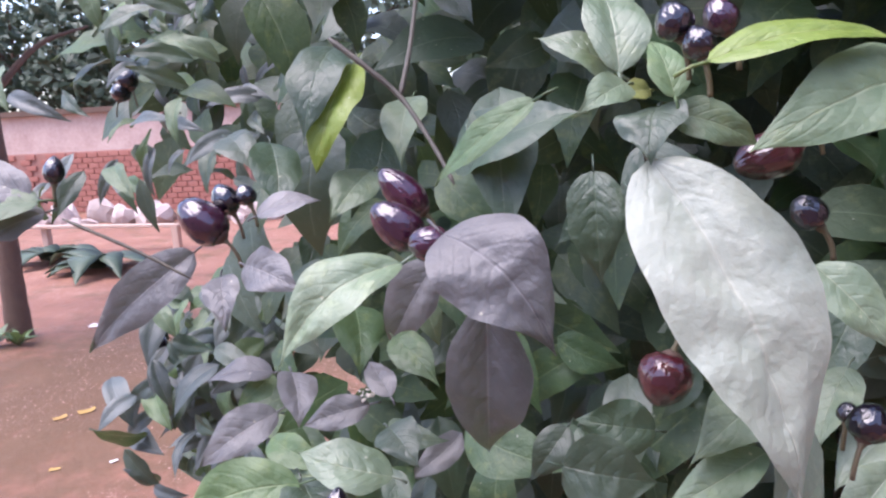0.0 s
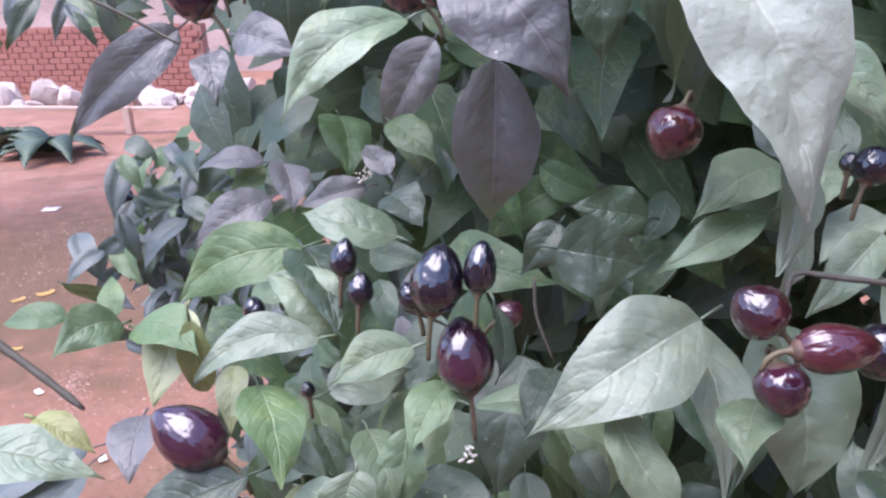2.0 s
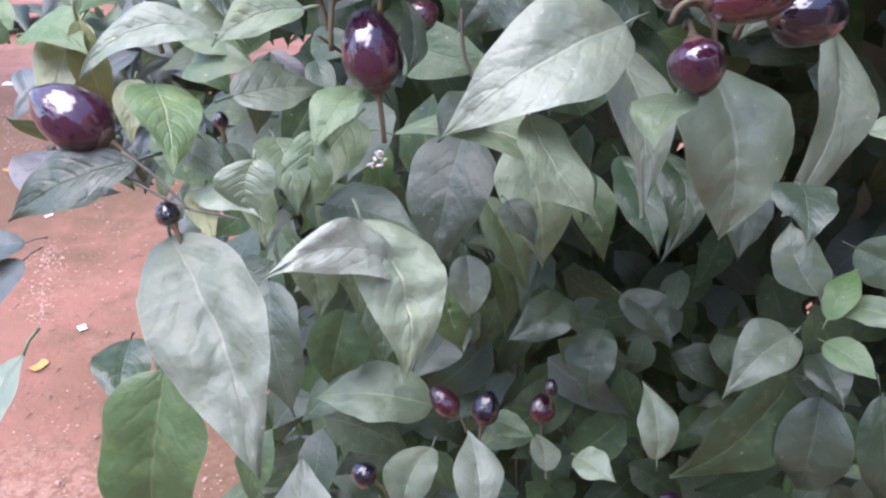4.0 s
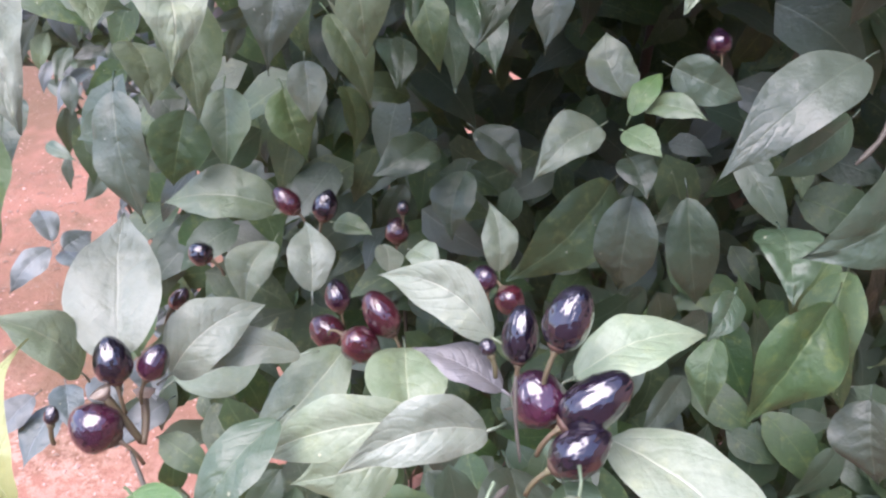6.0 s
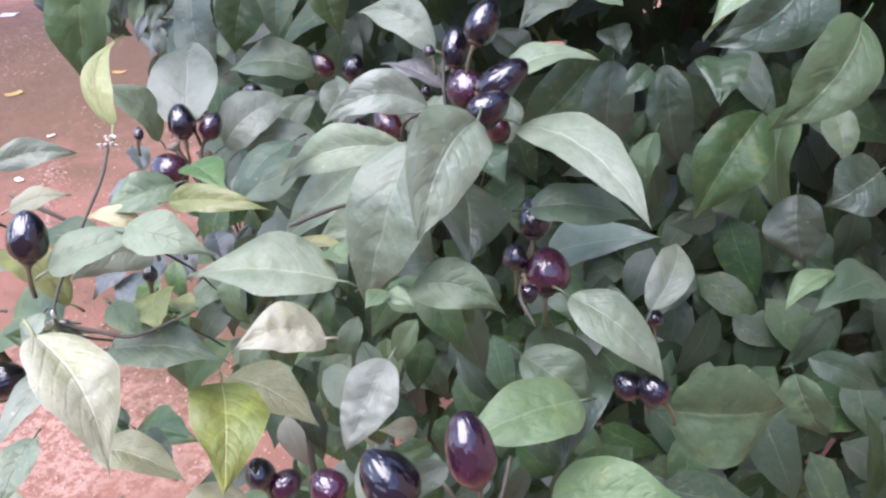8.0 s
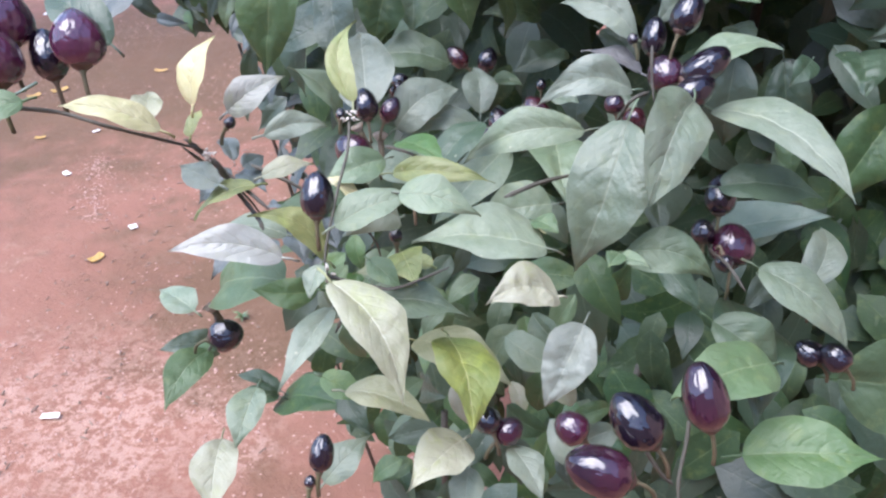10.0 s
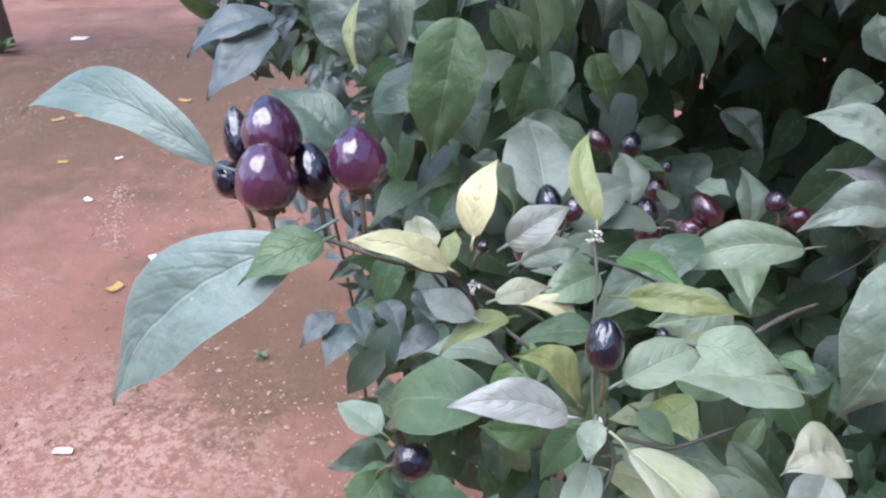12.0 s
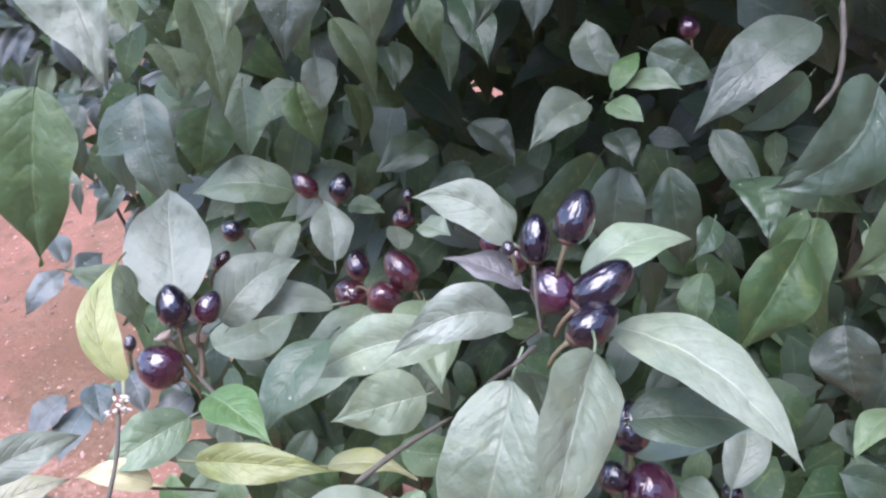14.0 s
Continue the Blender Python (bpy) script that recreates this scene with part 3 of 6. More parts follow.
def far_walls():
    bm = bmesh.new()
    box_bm(bm, -12.0, 14.4, 0, -6.3, 14.66, 1.32)
    wall = part("wall_brick", bm, MORTAR, None)
    tagged(wall, "low red brick wall with worn joints", "wall", kind="structure")
    bm = bmesh.new()
    box_bm(bm, -0.118, -0.03, -0.052, 0.118, 0.03, 0.052)
    bmesh.ops.bevel(bm, geom=bm.edges[:], offset=0.006, segments=1, affect="EDGES")
    me = bpy.data.meshes.new("brick")
    bm.to_mesh(me)
    bm.free()
    me.materials.append(BRICK)
    rng = random.Random(3)
    for row in range(11):
        for k in range(24):
            x = -11.85 + k * 0.25 + (0.125 if row % 2 else 0)
            if x > -6.45 or (row + k) % 2 and k < 4:
                continue
            o = new("brick", me)
            o.parent = wall
            o.location = (x, 14.385 + rng.uniform(-0.006, 0.006), 0.065 + row * 0.118)
    bm = bmesh.new()
    box_bm(bm, -30, 19.0, 0, 6, 19.3, 2.3)
    tagged(part("wall_plaster", bm, PLASTER, None), "stained pinkish plastered wall", "wall", kind="structure")
    bm = bmesh.new()
    box_bm(bm, -30.2, 18.8, 2.3, 6.2, 19.5, 2.45)
    tagged(part("wall_coping", bm, BARK, None), "dark mouldy coping of the wall", "wall", kind="structure")
    # Unseen wall behind the camera, added to cut the low skylight.
    bm = bmesh.new()
    box_bm(bm, -9, -2.8, 0, 7, -2.55, 3.0)
    tagged(part("wall_house", bm, PLASTER, None), "stained pinkish plastered wall", "wall", kind="structure")
    # Another added wall out of view, closing the right side.
    bm = bmesh.new()
    box_bm(bm, 3.0, -2.55, 0, 3.25, 18.9, 4.0)
    tagged(part("wall_side", bm, PLASTER, None), "stained pinkish plastered wall", "wall", kind="structure")
    rr = random.Random(9)
    for k in range(26):
        x, y = -9.6 + k * 0.19 + rr.uniform(-0.1, 0.1), 12.3 + rr.uniform(-0.35, 0.5)
        s = rr.uniform(0.28, 0.72)
        bm = bmesh.new()
        rock_mesh(bm, (0, 0, 0), s, rr, 2)
        ob = part("rock", bm, ROCK, None)
        ob.location = (x, y, s * 0.22)
        tagged(ob, "pale broken rock at the foot of the wall", "rock", group="rocks by the wall")
    bm = bmesh.new()
    box_bm(bm, -1.6, -0.07, -0.02, 1.6, 0.07, 0.02)
    bmesh.ops.bevel(bm, geom=bm.edges[:], offset=0.006, segments=2, affect="EDGES")
    ob = part("plank", bm, WOOD, None)
    ob.matrix_basis = pose(-6.2, 9.3, 0.36, 0, 1.5, 4)
    tagged(ob, "weathered plank resting on two posts", "plank")
    for x in (-7.2, -5.2):
        bm = bmesh.new()
        box_bm(bm, -0.05, -0.05, 0, 0.05, 0.05, 0.36)
        bmesh.ops.bevel(bm, geom=bm.edges[:], offset=0.008, segments=2, affect="EDGES")
        ob = part("post", bm, WOOD, None)
        ob.location = (x, 9.3, 0)
        tagged(ob, "short wooden post under a plank", "post", group="posts under the plank")


far_walls()


def leaf_cloud(name, parent, spots, size, rng, mat):
    """Many small folded leaves at the spots, joined."""
    verts, faces = [], []
    for p in spots:
        s = size * rng.uniform(0.6, 1.3)
        m = Matrix.Translation(p) @ Euler((rng.uniform(0, 6.3), rng.uniform(0, 6.3), rng.uniform(0, 6.3))).to_matrix().to_4x4()
        n0 = len(verts)
        for q in ((0, 0, 0), (0.32, 0.4, 0.1), (0, 0.45, 0), (-0.32, 0.4, 0.1), (0, 1, -0.1)):
            verts.append(m @ (Vector(q) * s))
        faces += [(n0, n0 + 1, n0 + 2), (n0, n0 + 2, n0 + 3), (n0 + 1, n0 + 4, n0 + 2), (n0 + 2, n0 + 4, n0 + 3)]
    ob = mesh_object(name, verts, faces, mat, parent, smooth=False)
    ob["kind"] = "stuff"
    return ob


def tree(x, y, height, girth, crown_r, crown_z, count, leaf_size, label, seed):
    rng = random.Random(seed)
    root = tagged(new("tree"), label, "tree")
    root.location = (x, y, 0)
    pts = [(0, 0, -0.05), (0.01, 0.0, height * 0.15), (0.04, 0.02, height * 0.45), (0.02, -0.03, height * 0.8)]
    line = smooth_line(pts, 6)
    v, f = tube(line, [girth * (1.25 - 0.75 * i / len(line)) * (1 + 0.05 * math.sin(i * 3)) for i in range(len(line))], 12)
    mesh_object("trunk", v, f, BARK, root)
    for k in range(6):
        a, z = k * 1.05 + rng.uniform(0, 0.5), height * rng.uniform(0.5, 0.75)
        e = (crown_r * 0.7 * math.cos(a), crown_r * 0.7 * math.sin(a), z + crown_r * 0.5)
        v, f = tube(smooth_line([(0.02, 0, z), (e[0] * 0.5, e[1] * 0.5, z + crown_r * 0.35), e]), [girth * 0.4 * (1 - 0.07 * i) for i in range(11)], 7)
        mesh_object("limb", v, f, BARK, root)
    spots = []
    while len(spots) < count:
        p = Vector((rng.uniform(-1, 1), rng.uniform(-1, 1), rng.uniform(-1, 1)))
        if p.length < 1 and noise.noise(p * 2.4 + Vector((seed, 0, 0))) > -0.12:
            spots.append(Vector((p.x * crown_r, p.y * crown_r, crown_z + p.z * crown_r * 0.75)))
    leaf_cloud("crown", root, spots, leaf_size, rng, FAR_LEAF)


tree(-4.32, 5.2, 3.6, 0.085, 1.3, 3.7, 1800, 0.16, "young tree with a dark slender trunk", 2)
tree(-13.5, 23.0, 6.0, 0.2, 3.4, 4.4, 3000, 0.4, "dark leafy tree behind the wall", 4)
tree(-19.5, 24.5, 6.0, 0.2, 3.6, 4.2, 3000, 0.4, "dark leafy tree behind the wall", 6)
tree(-7.5, 25.0, 7.0, 0.2, 3.8, 4.6, 3000, 0.4, "dark leafy tree behind the wall", 7)


def weed(x, y, size, seed):
    rng = random.Random(seed)
    root = tagged(new("weed"), "small green weed growing in bare earth", "weed", group="weeds")
    root.location = (x, y, ground_height(x, y))
    for k in range(9):
        a = k * 0.7 + rng.uniform(0, 0.4)
        up = rng.uniform(0.3, 1.0)
        tip = Vector((math.cos(a) * size, math.sin(a) * size, up * size))
        v, f, uv = blade(tip.length, tip.length * 0.3, 0.3, 0, 0.12, rng, 6, 2)
        ob = mesh_object("leaf", v, f, LEAF[1], root, "", uv)
        ob.matrix_basis = turned((0, 0, 0.004), tip, (-tip.x * up, -tip.y * up, 1))


weed(-4.15, 4.98, 0.17, 1)
weed(-4.33, 4.95, 0.17, 2)
weed(-0.85, 1.75, 0.03, 3)
weed(-4.0, 3.7, 0.1, 4)


def agave(x, y, size, seed):
    """A low clump of thick, dark strap leaves, arching to the ground."""
    rng = random.Random(seed)
    root = tagged(new("agave"), "low clump of dark green strap leaves", "agave")
    root.location = (x, y, 0)
    for k in range(9):
        a = k * 0.7 + rng.uniform(-0.3, 0.3)
        ln = size * rng.uniform(0.7, 1.15)
        w = 0.15 * rng.uniform(0.8, 1.3)
        rise = rng.uniform(0.1, 0.26)
        verts, faces = [], []
        for i in range(9):
            s = i / 8
            r, z = ln * s, 0.03 + 4 * rise * s * (0.95 - s) * ln
            h = w * (1.0 if s < 0.6 else (1 - s) / 0.4 + 0.02)
            for c, dz in ((-1, 0.02), (0, 0.0), (1, 0.02), (0, -0.018)):
                px, py = r, c * h
                verts.append((px * math.cos(a) - py * math.sin(a), px * math.sin(a) + py * math.cos(a), max(z + dz, 0.01)))
        for i in range(8):
            for c in range(4):
                d = (c + 1) % 4
                faces.append((i * 4 + c, i * 4 + d, i * 4 + 4 + d, i * 4 + 4 + c))
        mesh_object("leaf", verts, faces, FAR_LEAF, root)


agave(-5.5, 8.0, 0.85, 3)
agave(-6.6, 8.6, 0.8, 8)

# ---- the pepper plants ----
plant("A", "pepper_bush", "tall dense pepper bush with dark grey-green leaves", (0.42, 1.2, 0.0))
plant("B", "pepper_plant", "leafy green pepper plant with clusters of black fruit", (0.16, 0.38, 0.0))
plant("C", "pepper_plant", "pepper plant with yellowing leaves and black fruit", (0.0, 0.27, 0.0))
plant("D", "pepper_plant", "small bluish pepper plant on red earth", (-0.28, 1.15, 0.0))
plant("E", "pepper_plant", "young pepper plant with fresh green shoot tips", (0.06, 0.72, 0.0))

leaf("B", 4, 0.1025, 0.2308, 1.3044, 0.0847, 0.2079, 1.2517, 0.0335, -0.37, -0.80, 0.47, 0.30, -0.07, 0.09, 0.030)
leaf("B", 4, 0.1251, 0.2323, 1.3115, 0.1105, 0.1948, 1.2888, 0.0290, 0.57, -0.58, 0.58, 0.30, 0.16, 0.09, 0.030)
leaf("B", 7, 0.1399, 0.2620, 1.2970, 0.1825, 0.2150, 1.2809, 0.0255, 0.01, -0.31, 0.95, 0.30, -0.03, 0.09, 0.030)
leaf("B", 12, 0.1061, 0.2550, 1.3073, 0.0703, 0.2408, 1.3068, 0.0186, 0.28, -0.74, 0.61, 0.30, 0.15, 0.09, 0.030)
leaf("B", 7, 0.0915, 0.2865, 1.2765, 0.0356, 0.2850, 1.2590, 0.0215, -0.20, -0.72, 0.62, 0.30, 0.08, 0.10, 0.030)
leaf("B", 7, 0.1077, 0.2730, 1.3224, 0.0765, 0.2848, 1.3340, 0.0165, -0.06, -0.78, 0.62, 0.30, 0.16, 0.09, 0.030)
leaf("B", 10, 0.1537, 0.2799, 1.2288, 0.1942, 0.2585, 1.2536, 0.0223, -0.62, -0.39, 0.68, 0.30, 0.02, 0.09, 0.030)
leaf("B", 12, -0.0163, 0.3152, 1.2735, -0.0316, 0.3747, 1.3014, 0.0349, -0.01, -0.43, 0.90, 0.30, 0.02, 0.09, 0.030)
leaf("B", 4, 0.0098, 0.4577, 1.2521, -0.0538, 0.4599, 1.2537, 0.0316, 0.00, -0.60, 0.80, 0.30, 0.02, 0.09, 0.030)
leaf("B", 12, -0.0029, 0.3228, 1.2605, 0.0284, 0.3464, 1.2747, 0.0258, 0.22, -0.70, 0.68, 0.30, -0.12, 0.09, 0.030)
leaf("B", 12, 0.0351, 0.4028, 1.2379, 0.0286, 0.4360, 1.2582, 0.0243, 0.29, -0.46, 0.84, 0.30, 0.01, 0.09, 0.030)
leaf("C", 7, 0.0752, 0.2173, 1.2561, 0.0246, 0.2074, 1.2671, 0.0326, 0.25, -0.20, 0.95, 0.30, 0.00, 0.09, 0.030)
leaf("B", 1, 0.1034, 0.2073, 1.2609, 0.1362, 0.1979, 1.2562, 0.0181, -0.12, -0.75, 0.65, 0.30, -0.16, 0.09, 0.030)
leaf("B", 4, 0.1588, 0.2257, 1.2454, 0.1947, 0.2073, 1.2232, 0.0225, 0.28, -0.47, 0.84, 0.30, -0.03, 0.09, 0.030)
leaf("B", 4, 0.2008, 0.2735, 1.2032, 0.2183, 0.3154, 1.2150, 0.0218, 0.12, -0.32, 0.94, 0.30, 0.06, 0.09, 0.030)
leaf("C", 3, -0.0002, 0.2303, 1.3100, -0.0031, 0.2583, 1.3333, 0.0110, 0.03, -0.64, 0.77, 0.30, -0.16, 0.09, 0.030)
leaf("C", 14, -0.0029, 0.2339, 1.2666, -0.0255, 0.2339, 1.2716, 0.0102, 0.18, -0.54, 0.82, 0.30, 0.08, 0.09, 0.030)
leaf("A", 6, 0.2674, 0.3751, 1.2575, 0.2365, 0.3520, 1.2051, 0.0414, -0.04, -0.91, 0.42, 0.30, 0.06, 0.09, 0.030)
leaf("A", 4, 0.1747, 0.4595, 1.3008, 0.1401, 0.4324, 1.2850, 0.0272, 0.10, -0.60, 0.80, 0.30, 0.07, 0.09, 0.030)
leaf("B", 0, 0.1259, 0.2488, 1.2951, 0.1356, 0.2335, 1.2882, 0.0178, 0.18, -0.31, 0.93, 0.30, 0.16, 0.09, 0.030)
leaf("C", 12, 0.0220, 0.1948, 1.2806, 0.0090, 0.1731, 1.2853, 0.0134, 0.84, -0.44, 0.32, 0.30, 0.16, 0.09, 0.030)
leaf("B", 1, 0.1416, 0.2129, 1.2277, 0.1699, 0.2029, 1.2066, 0.0232, 0.22, -0.73, 0.64, 0.30, -0.02, 0.09, 0.030)
leaf("A", 4, 0.2390, 0.2567, 1.3593, 0.1891, 0.2185, 1.3433, 0.0359, -0.26, -0.06, 0.96, 0.30, -0.06, 0.09, 0.030)
leaf("A", 1, 0.2885, 0.3411, 1.3138, 0.2513, 0.3191, 1.2702, 0.0360, 0.09, -0.92, 0.39, 0.30, -0.07, 0.09, 0.030)
leaf("C", 10, -0.1064, 0.1724, 1.3467, -0.1779, 0.1949, 1.3489, 0.0155, -0.19, -0.69, 0.70, 0.30, 0.11, 0.09, 0.030)
leaf("C", 10, -0.0763, 0.1480, 1.3387, -0.1278, 0.1376, 1.2909, 0.0274, -0.34, -0.77, 0.54, 0.30, 0.08, 0.09, 0.030)
leaf("C", 14, -0.0429, 0.1660, 1.3246, -0.0662, 0.1572, 1.3373, 0.0101, 0.55, -0.34, 0.77, 0.30, 0.01, 0.09, 0.030)
leaf("C", 14, -0.0378, 0.1787, 1.3276, -0.0333, 0.1926, 1.3458, 0.0124, -0.37, -0.69, 0.62, 0.30, -0.03, 0.09, 0.030)
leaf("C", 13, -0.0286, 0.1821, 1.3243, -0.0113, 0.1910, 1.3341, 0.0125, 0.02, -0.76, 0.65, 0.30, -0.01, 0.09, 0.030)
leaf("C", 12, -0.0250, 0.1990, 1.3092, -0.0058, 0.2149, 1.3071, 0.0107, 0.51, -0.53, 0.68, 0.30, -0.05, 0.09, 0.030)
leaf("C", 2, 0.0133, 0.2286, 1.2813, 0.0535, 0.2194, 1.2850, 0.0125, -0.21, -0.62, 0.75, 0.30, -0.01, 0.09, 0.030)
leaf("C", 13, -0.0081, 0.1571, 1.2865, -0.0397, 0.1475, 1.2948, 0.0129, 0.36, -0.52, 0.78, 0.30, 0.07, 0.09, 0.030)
leaf("C", 2, -0.0031, 0.1832, 1.2688, -0.0254, 0.1757, 1.2905, 0.0142, 0.71, -0.34, 0.62, 0.30, 0.16, 0.09, 0.030)
leaf("C", 11, 0.0079, 0.1517, 1.2820, 0.0340, 0.1276, 1.2566, 0.0216, 0.50, -0.31, 0.81, 0.30, -0.06, 0.09, 0.030)
leaf("C", 12, 0.0012, 0.1689, 1.2587, -0.0094, 0.1358, 1.2516, 0.0116, 0.05, -0.22, 0.97, 0.30, -0.03, 0.09, 0.030)
leaf("C", 1, -0.0124, 0.1953, 1.2468, -0.0348, 0.1865, 1.2522, 0.0133, 0.41, -0.64, 0.65, 0.30, -0.08, 0.09, 0.030)
leaf("C", 1, -0.0723, 0.2106, 1.1997, -0.0800, 0.1772, 1.1937, 0.0176, 0.41, -0.25, 0.88, 0.30, 0.09, 0.09, 0.030)
leaf("A", 1, -0.0642, 0.3555, 1.3506, -0.0771, 0.3383, 1.2802, 0.0393, -0.14, -0.96, 0.26, 0.30, -0.02, 0.09, 0.030)
leaf("C", 7, 0.0063, 0.1675, 1.2924, 0.0312, 0.1811, 1.2981, 0.0147, 0.00, -0.40, 0.92, 0.30, 0.01, 0.09, 0.030)
leaf("C", 11, 0.0790, 0.1823, 1.2583, 0.0549, 0.1667, 1.2651, 0.0176, 0.47, -0.37, 0.80, 0.30, 0.14, 0.09, 0.080)
leaf("A", 7, 0.1407, 0.4299, 1.4643, 0.1133, 0.4095, 1.4431, 0.0173, 0.10, -0.80, 0.60, 0.30, 0.03, 0.09, 0.030)
leaf("C", 12, 0.0003, 0.1666, 1.2781, -0.0018, 0.1560, 1.2726, 0.0085, -0.20, -0.60, 0.75)
leaf("C", 1, 0.0224, 0.1856, 1.2579, 0.0405, 0.1802, 1.2544, 0.0085, 0.10, -0.60, 0.80)
leaf("C", 1, -0.0086, 0.1741, 1.2218, 0.0105, 0.1689, 1.2166, 0.0110, 0.00, -0.55, 0.83)
leaf("C", 12, 0.0918, 0.2134, 1.2225, 0.0768, 0.1902, 1.1972, 0.0239, -0.07, -0.71, 0.70, 0.30, -0.02, 0.09, 0.080)
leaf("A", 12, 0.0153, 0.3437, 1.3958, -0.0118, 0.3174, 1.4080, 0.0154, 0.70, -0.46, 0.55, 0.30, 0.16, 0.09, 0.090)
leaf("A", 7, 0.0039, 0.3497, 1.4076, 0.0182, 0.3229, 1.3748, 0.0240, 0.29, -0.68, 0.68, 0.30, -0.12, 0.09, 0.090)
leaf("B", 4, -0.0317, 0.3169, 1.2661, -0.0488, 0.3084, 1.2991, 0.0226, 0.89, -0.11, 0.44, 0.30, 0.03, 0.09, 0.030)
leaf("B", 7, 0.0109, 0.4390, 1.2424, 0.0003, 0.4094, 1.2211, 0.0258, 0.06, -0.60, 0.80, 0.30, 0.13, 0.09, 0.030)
leaf("A", 6, 0.1952, 0.4932, 1.2522, 0.1373, 0.4755, 1.1928, 0.0449, 0.06, -0.97, 0.23, 0.30, -0.02, 0.09, 0.030)
leaf("A", 4, 0.1353, 0.4987, 1.1833, 0.1287, 0.5287, 1.2169, 0.0252, 0.07, -0.74, 0.67, 0.30, 0.06, 0.09, 0.030)
leaf("A", 4, 0.1931, 0.4821, 1.3071, 0.1838, 0.5095, 1.3347, 0.0286, 0.01, -0.71, 0.71, 0.30, -0.16, 0.09, 0.030)
leaf("A", 4, 0.2022, 0.4768, 1.3035, 0.2248, 0.4526, 1.3095, 0.0169, -0.59, -0.37, 0.72, 0.30, -0.06, 0.09, 0.030)
leaf("A", 0, 0.0231, 0.4994, 1.3801, 0.0102, 0.4625, 1.3237, 0.0423, -0.11, -0.82, 0.56, 0.30, -0.00, 0.09, 0.030)
leaf("A", 4, 0.0495, 0.4791, 1.3860, 0.0600, 0.4526, 1.3349, 0.0356, 0.01, -0.89, 0.46, 0.30, -0.04, 0.09, 0.030)
leaf("A", 4, 0.0248, 0.4908, 1.3204, 0.0274, 0.4755, 1.2928, 0.0219, 0.02, -0.87, 0.49, 0.30, -0.04, 0.09, 0.030)
leaf("A", 1, 0.0107, 0.4985, 1.3019, 0.0254, 0.4805, 1.2681, 0.0322, 0.41, -0.72, 0.56, 0.30, 0.07, 0.09, 0.030)
leaf("A", 6, -0.0322, 0.4665, 1.3026, -0.0410, 0.4523, 1.2658, 0.0320, 0.15, -0.93, 0.33, 0.30, -0.00, 0.09, 0.030)
leaf("A", 1, -0.0200, 0.4944, 1.3032, -0.0166, 0.4648, 1.2676, 0.0297, -0.18, -0.77, 0.62, 0.30, -0.07, 0.09, 0.030)
leaf("A", 0, 0.0904, 0.6245, 1.2140, 0.0498, 0.5801, 1.2102, 0.0389, 0.26, -0.32, 0.91, 0.30, -0.10, 0.09, 0.030)
leaf("A", 0, 0.1180, 0.6192, 1.1919, 0.1069, 0.5853, 1.1506, 0.0377, -0.43, -0.64, 0.64, 0.30, 0.01, 0.09, 0.030)
leaf("A", 0, 0.1217, 0.5897, 1.2395, 0.1540, 0.5709, 1.2111, 0.0306, 0.19, -0.70, 0.68, 0.30, -0.11, 0.09, 0.030)
leaf("A", 0, 0.2031, 0.4749, 1.2535, 0.2041, 0.4741, 1.1856, 0.0374, -0.44, -0.90, 0.00, 0.30, -0.02, 0.09, 0.030)
leaf("A", 0, 0.2384, 0.4861, 1.2466, 0.2540, 0.4699, 1.1787, 0.0320, -0.17, -0.97, 0.19, 0.30, 0.02, 0.09, 0.030)
leaf("A", 0, 0.1114, 0.5006, 1.3730, 0.1093, 0.4506, 1.3415, 0.0246, 0.13, -0.53, 0.84, 0.30, -0.16, 0.09, 0.030)
leaf("A", 1, -0.0516, 0.4652, 1.3367, -0.0363, 0.4379, 1.3167, 0.0274, 0.57, -0.25, 0.78, 0.30, -0.03, 0.09, 0.030)
leaf("A", 0, 0.2721, 0.3630, 1.3388, 0.2268, 0.3394, 1.3035, 0.0430, 0.18, -0.91, 0.38, 0.30, -0.13, 0.09, 0.030)
leaf("A", 0, 0.2699, 0.4189, 1.3507, 0.2054, 0.3791, 1.3185, 0.0317, -0.09, -0.53, 0.84, 0.30, 0.01, 0.09, 0.030)
leaf("B", 4, 0.0409, 0.3414, 1.2538, -0.0050, 0.3290, 1.2502, 0.0158, 0.13, -0.68, 0.73, 0.30, 0.16, 0.09, 0.030)
leaf("B", 4, 0.0799, 0.3169, 1.2215, 0.0381, 0.3098, 1.2145, 0.0285, 0.03, -0.78, 0.62, 0.30, 0.02, 0.09, 0.030)
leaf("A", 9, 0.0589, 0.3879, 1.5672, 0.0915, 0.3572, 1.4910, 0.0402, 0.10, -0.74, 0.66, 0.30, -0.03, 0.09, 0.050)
leaf("A", 5, 0.0027, 0.4006, 1.5473, 0.0345, 0.3864, 1.5158, 0.0328, 0.02, -0.90, 0.43, 0.30, -0.09, 0.09, 0.030)
leaf("A", 5, 0.0135, 0.4099, 1.5245, 0.0114, 0.4178, 1.4699, 0.0286, 0.03, -0.99, -0.14, 0.30, -0.01, 0.09, 0.030)
leaf("A", 4, -0.0133, 0.4156, 1.5360, -0.0487, 0.3913, 1.5099, 0.0226, 0.06, -0.77, 0.63, 0.30, 0.08, 0.09, 0.030)
leaf("A", 5, -0.0097, 0.4574, 1.5284, -0.0304, 0.4603, 1.4938, 0.0219, -0.12, -0.99, -0.01, 0.30, 0.01, 0.09, 0.030)
leaf("A", 5, -0.1042, 0.4541, 1.5343, -0.1510, 0.4422, 1.4966, 0.0221, 0.07, -0.97, 0.22, 0.30, 0.00, 0.09, 0.030)
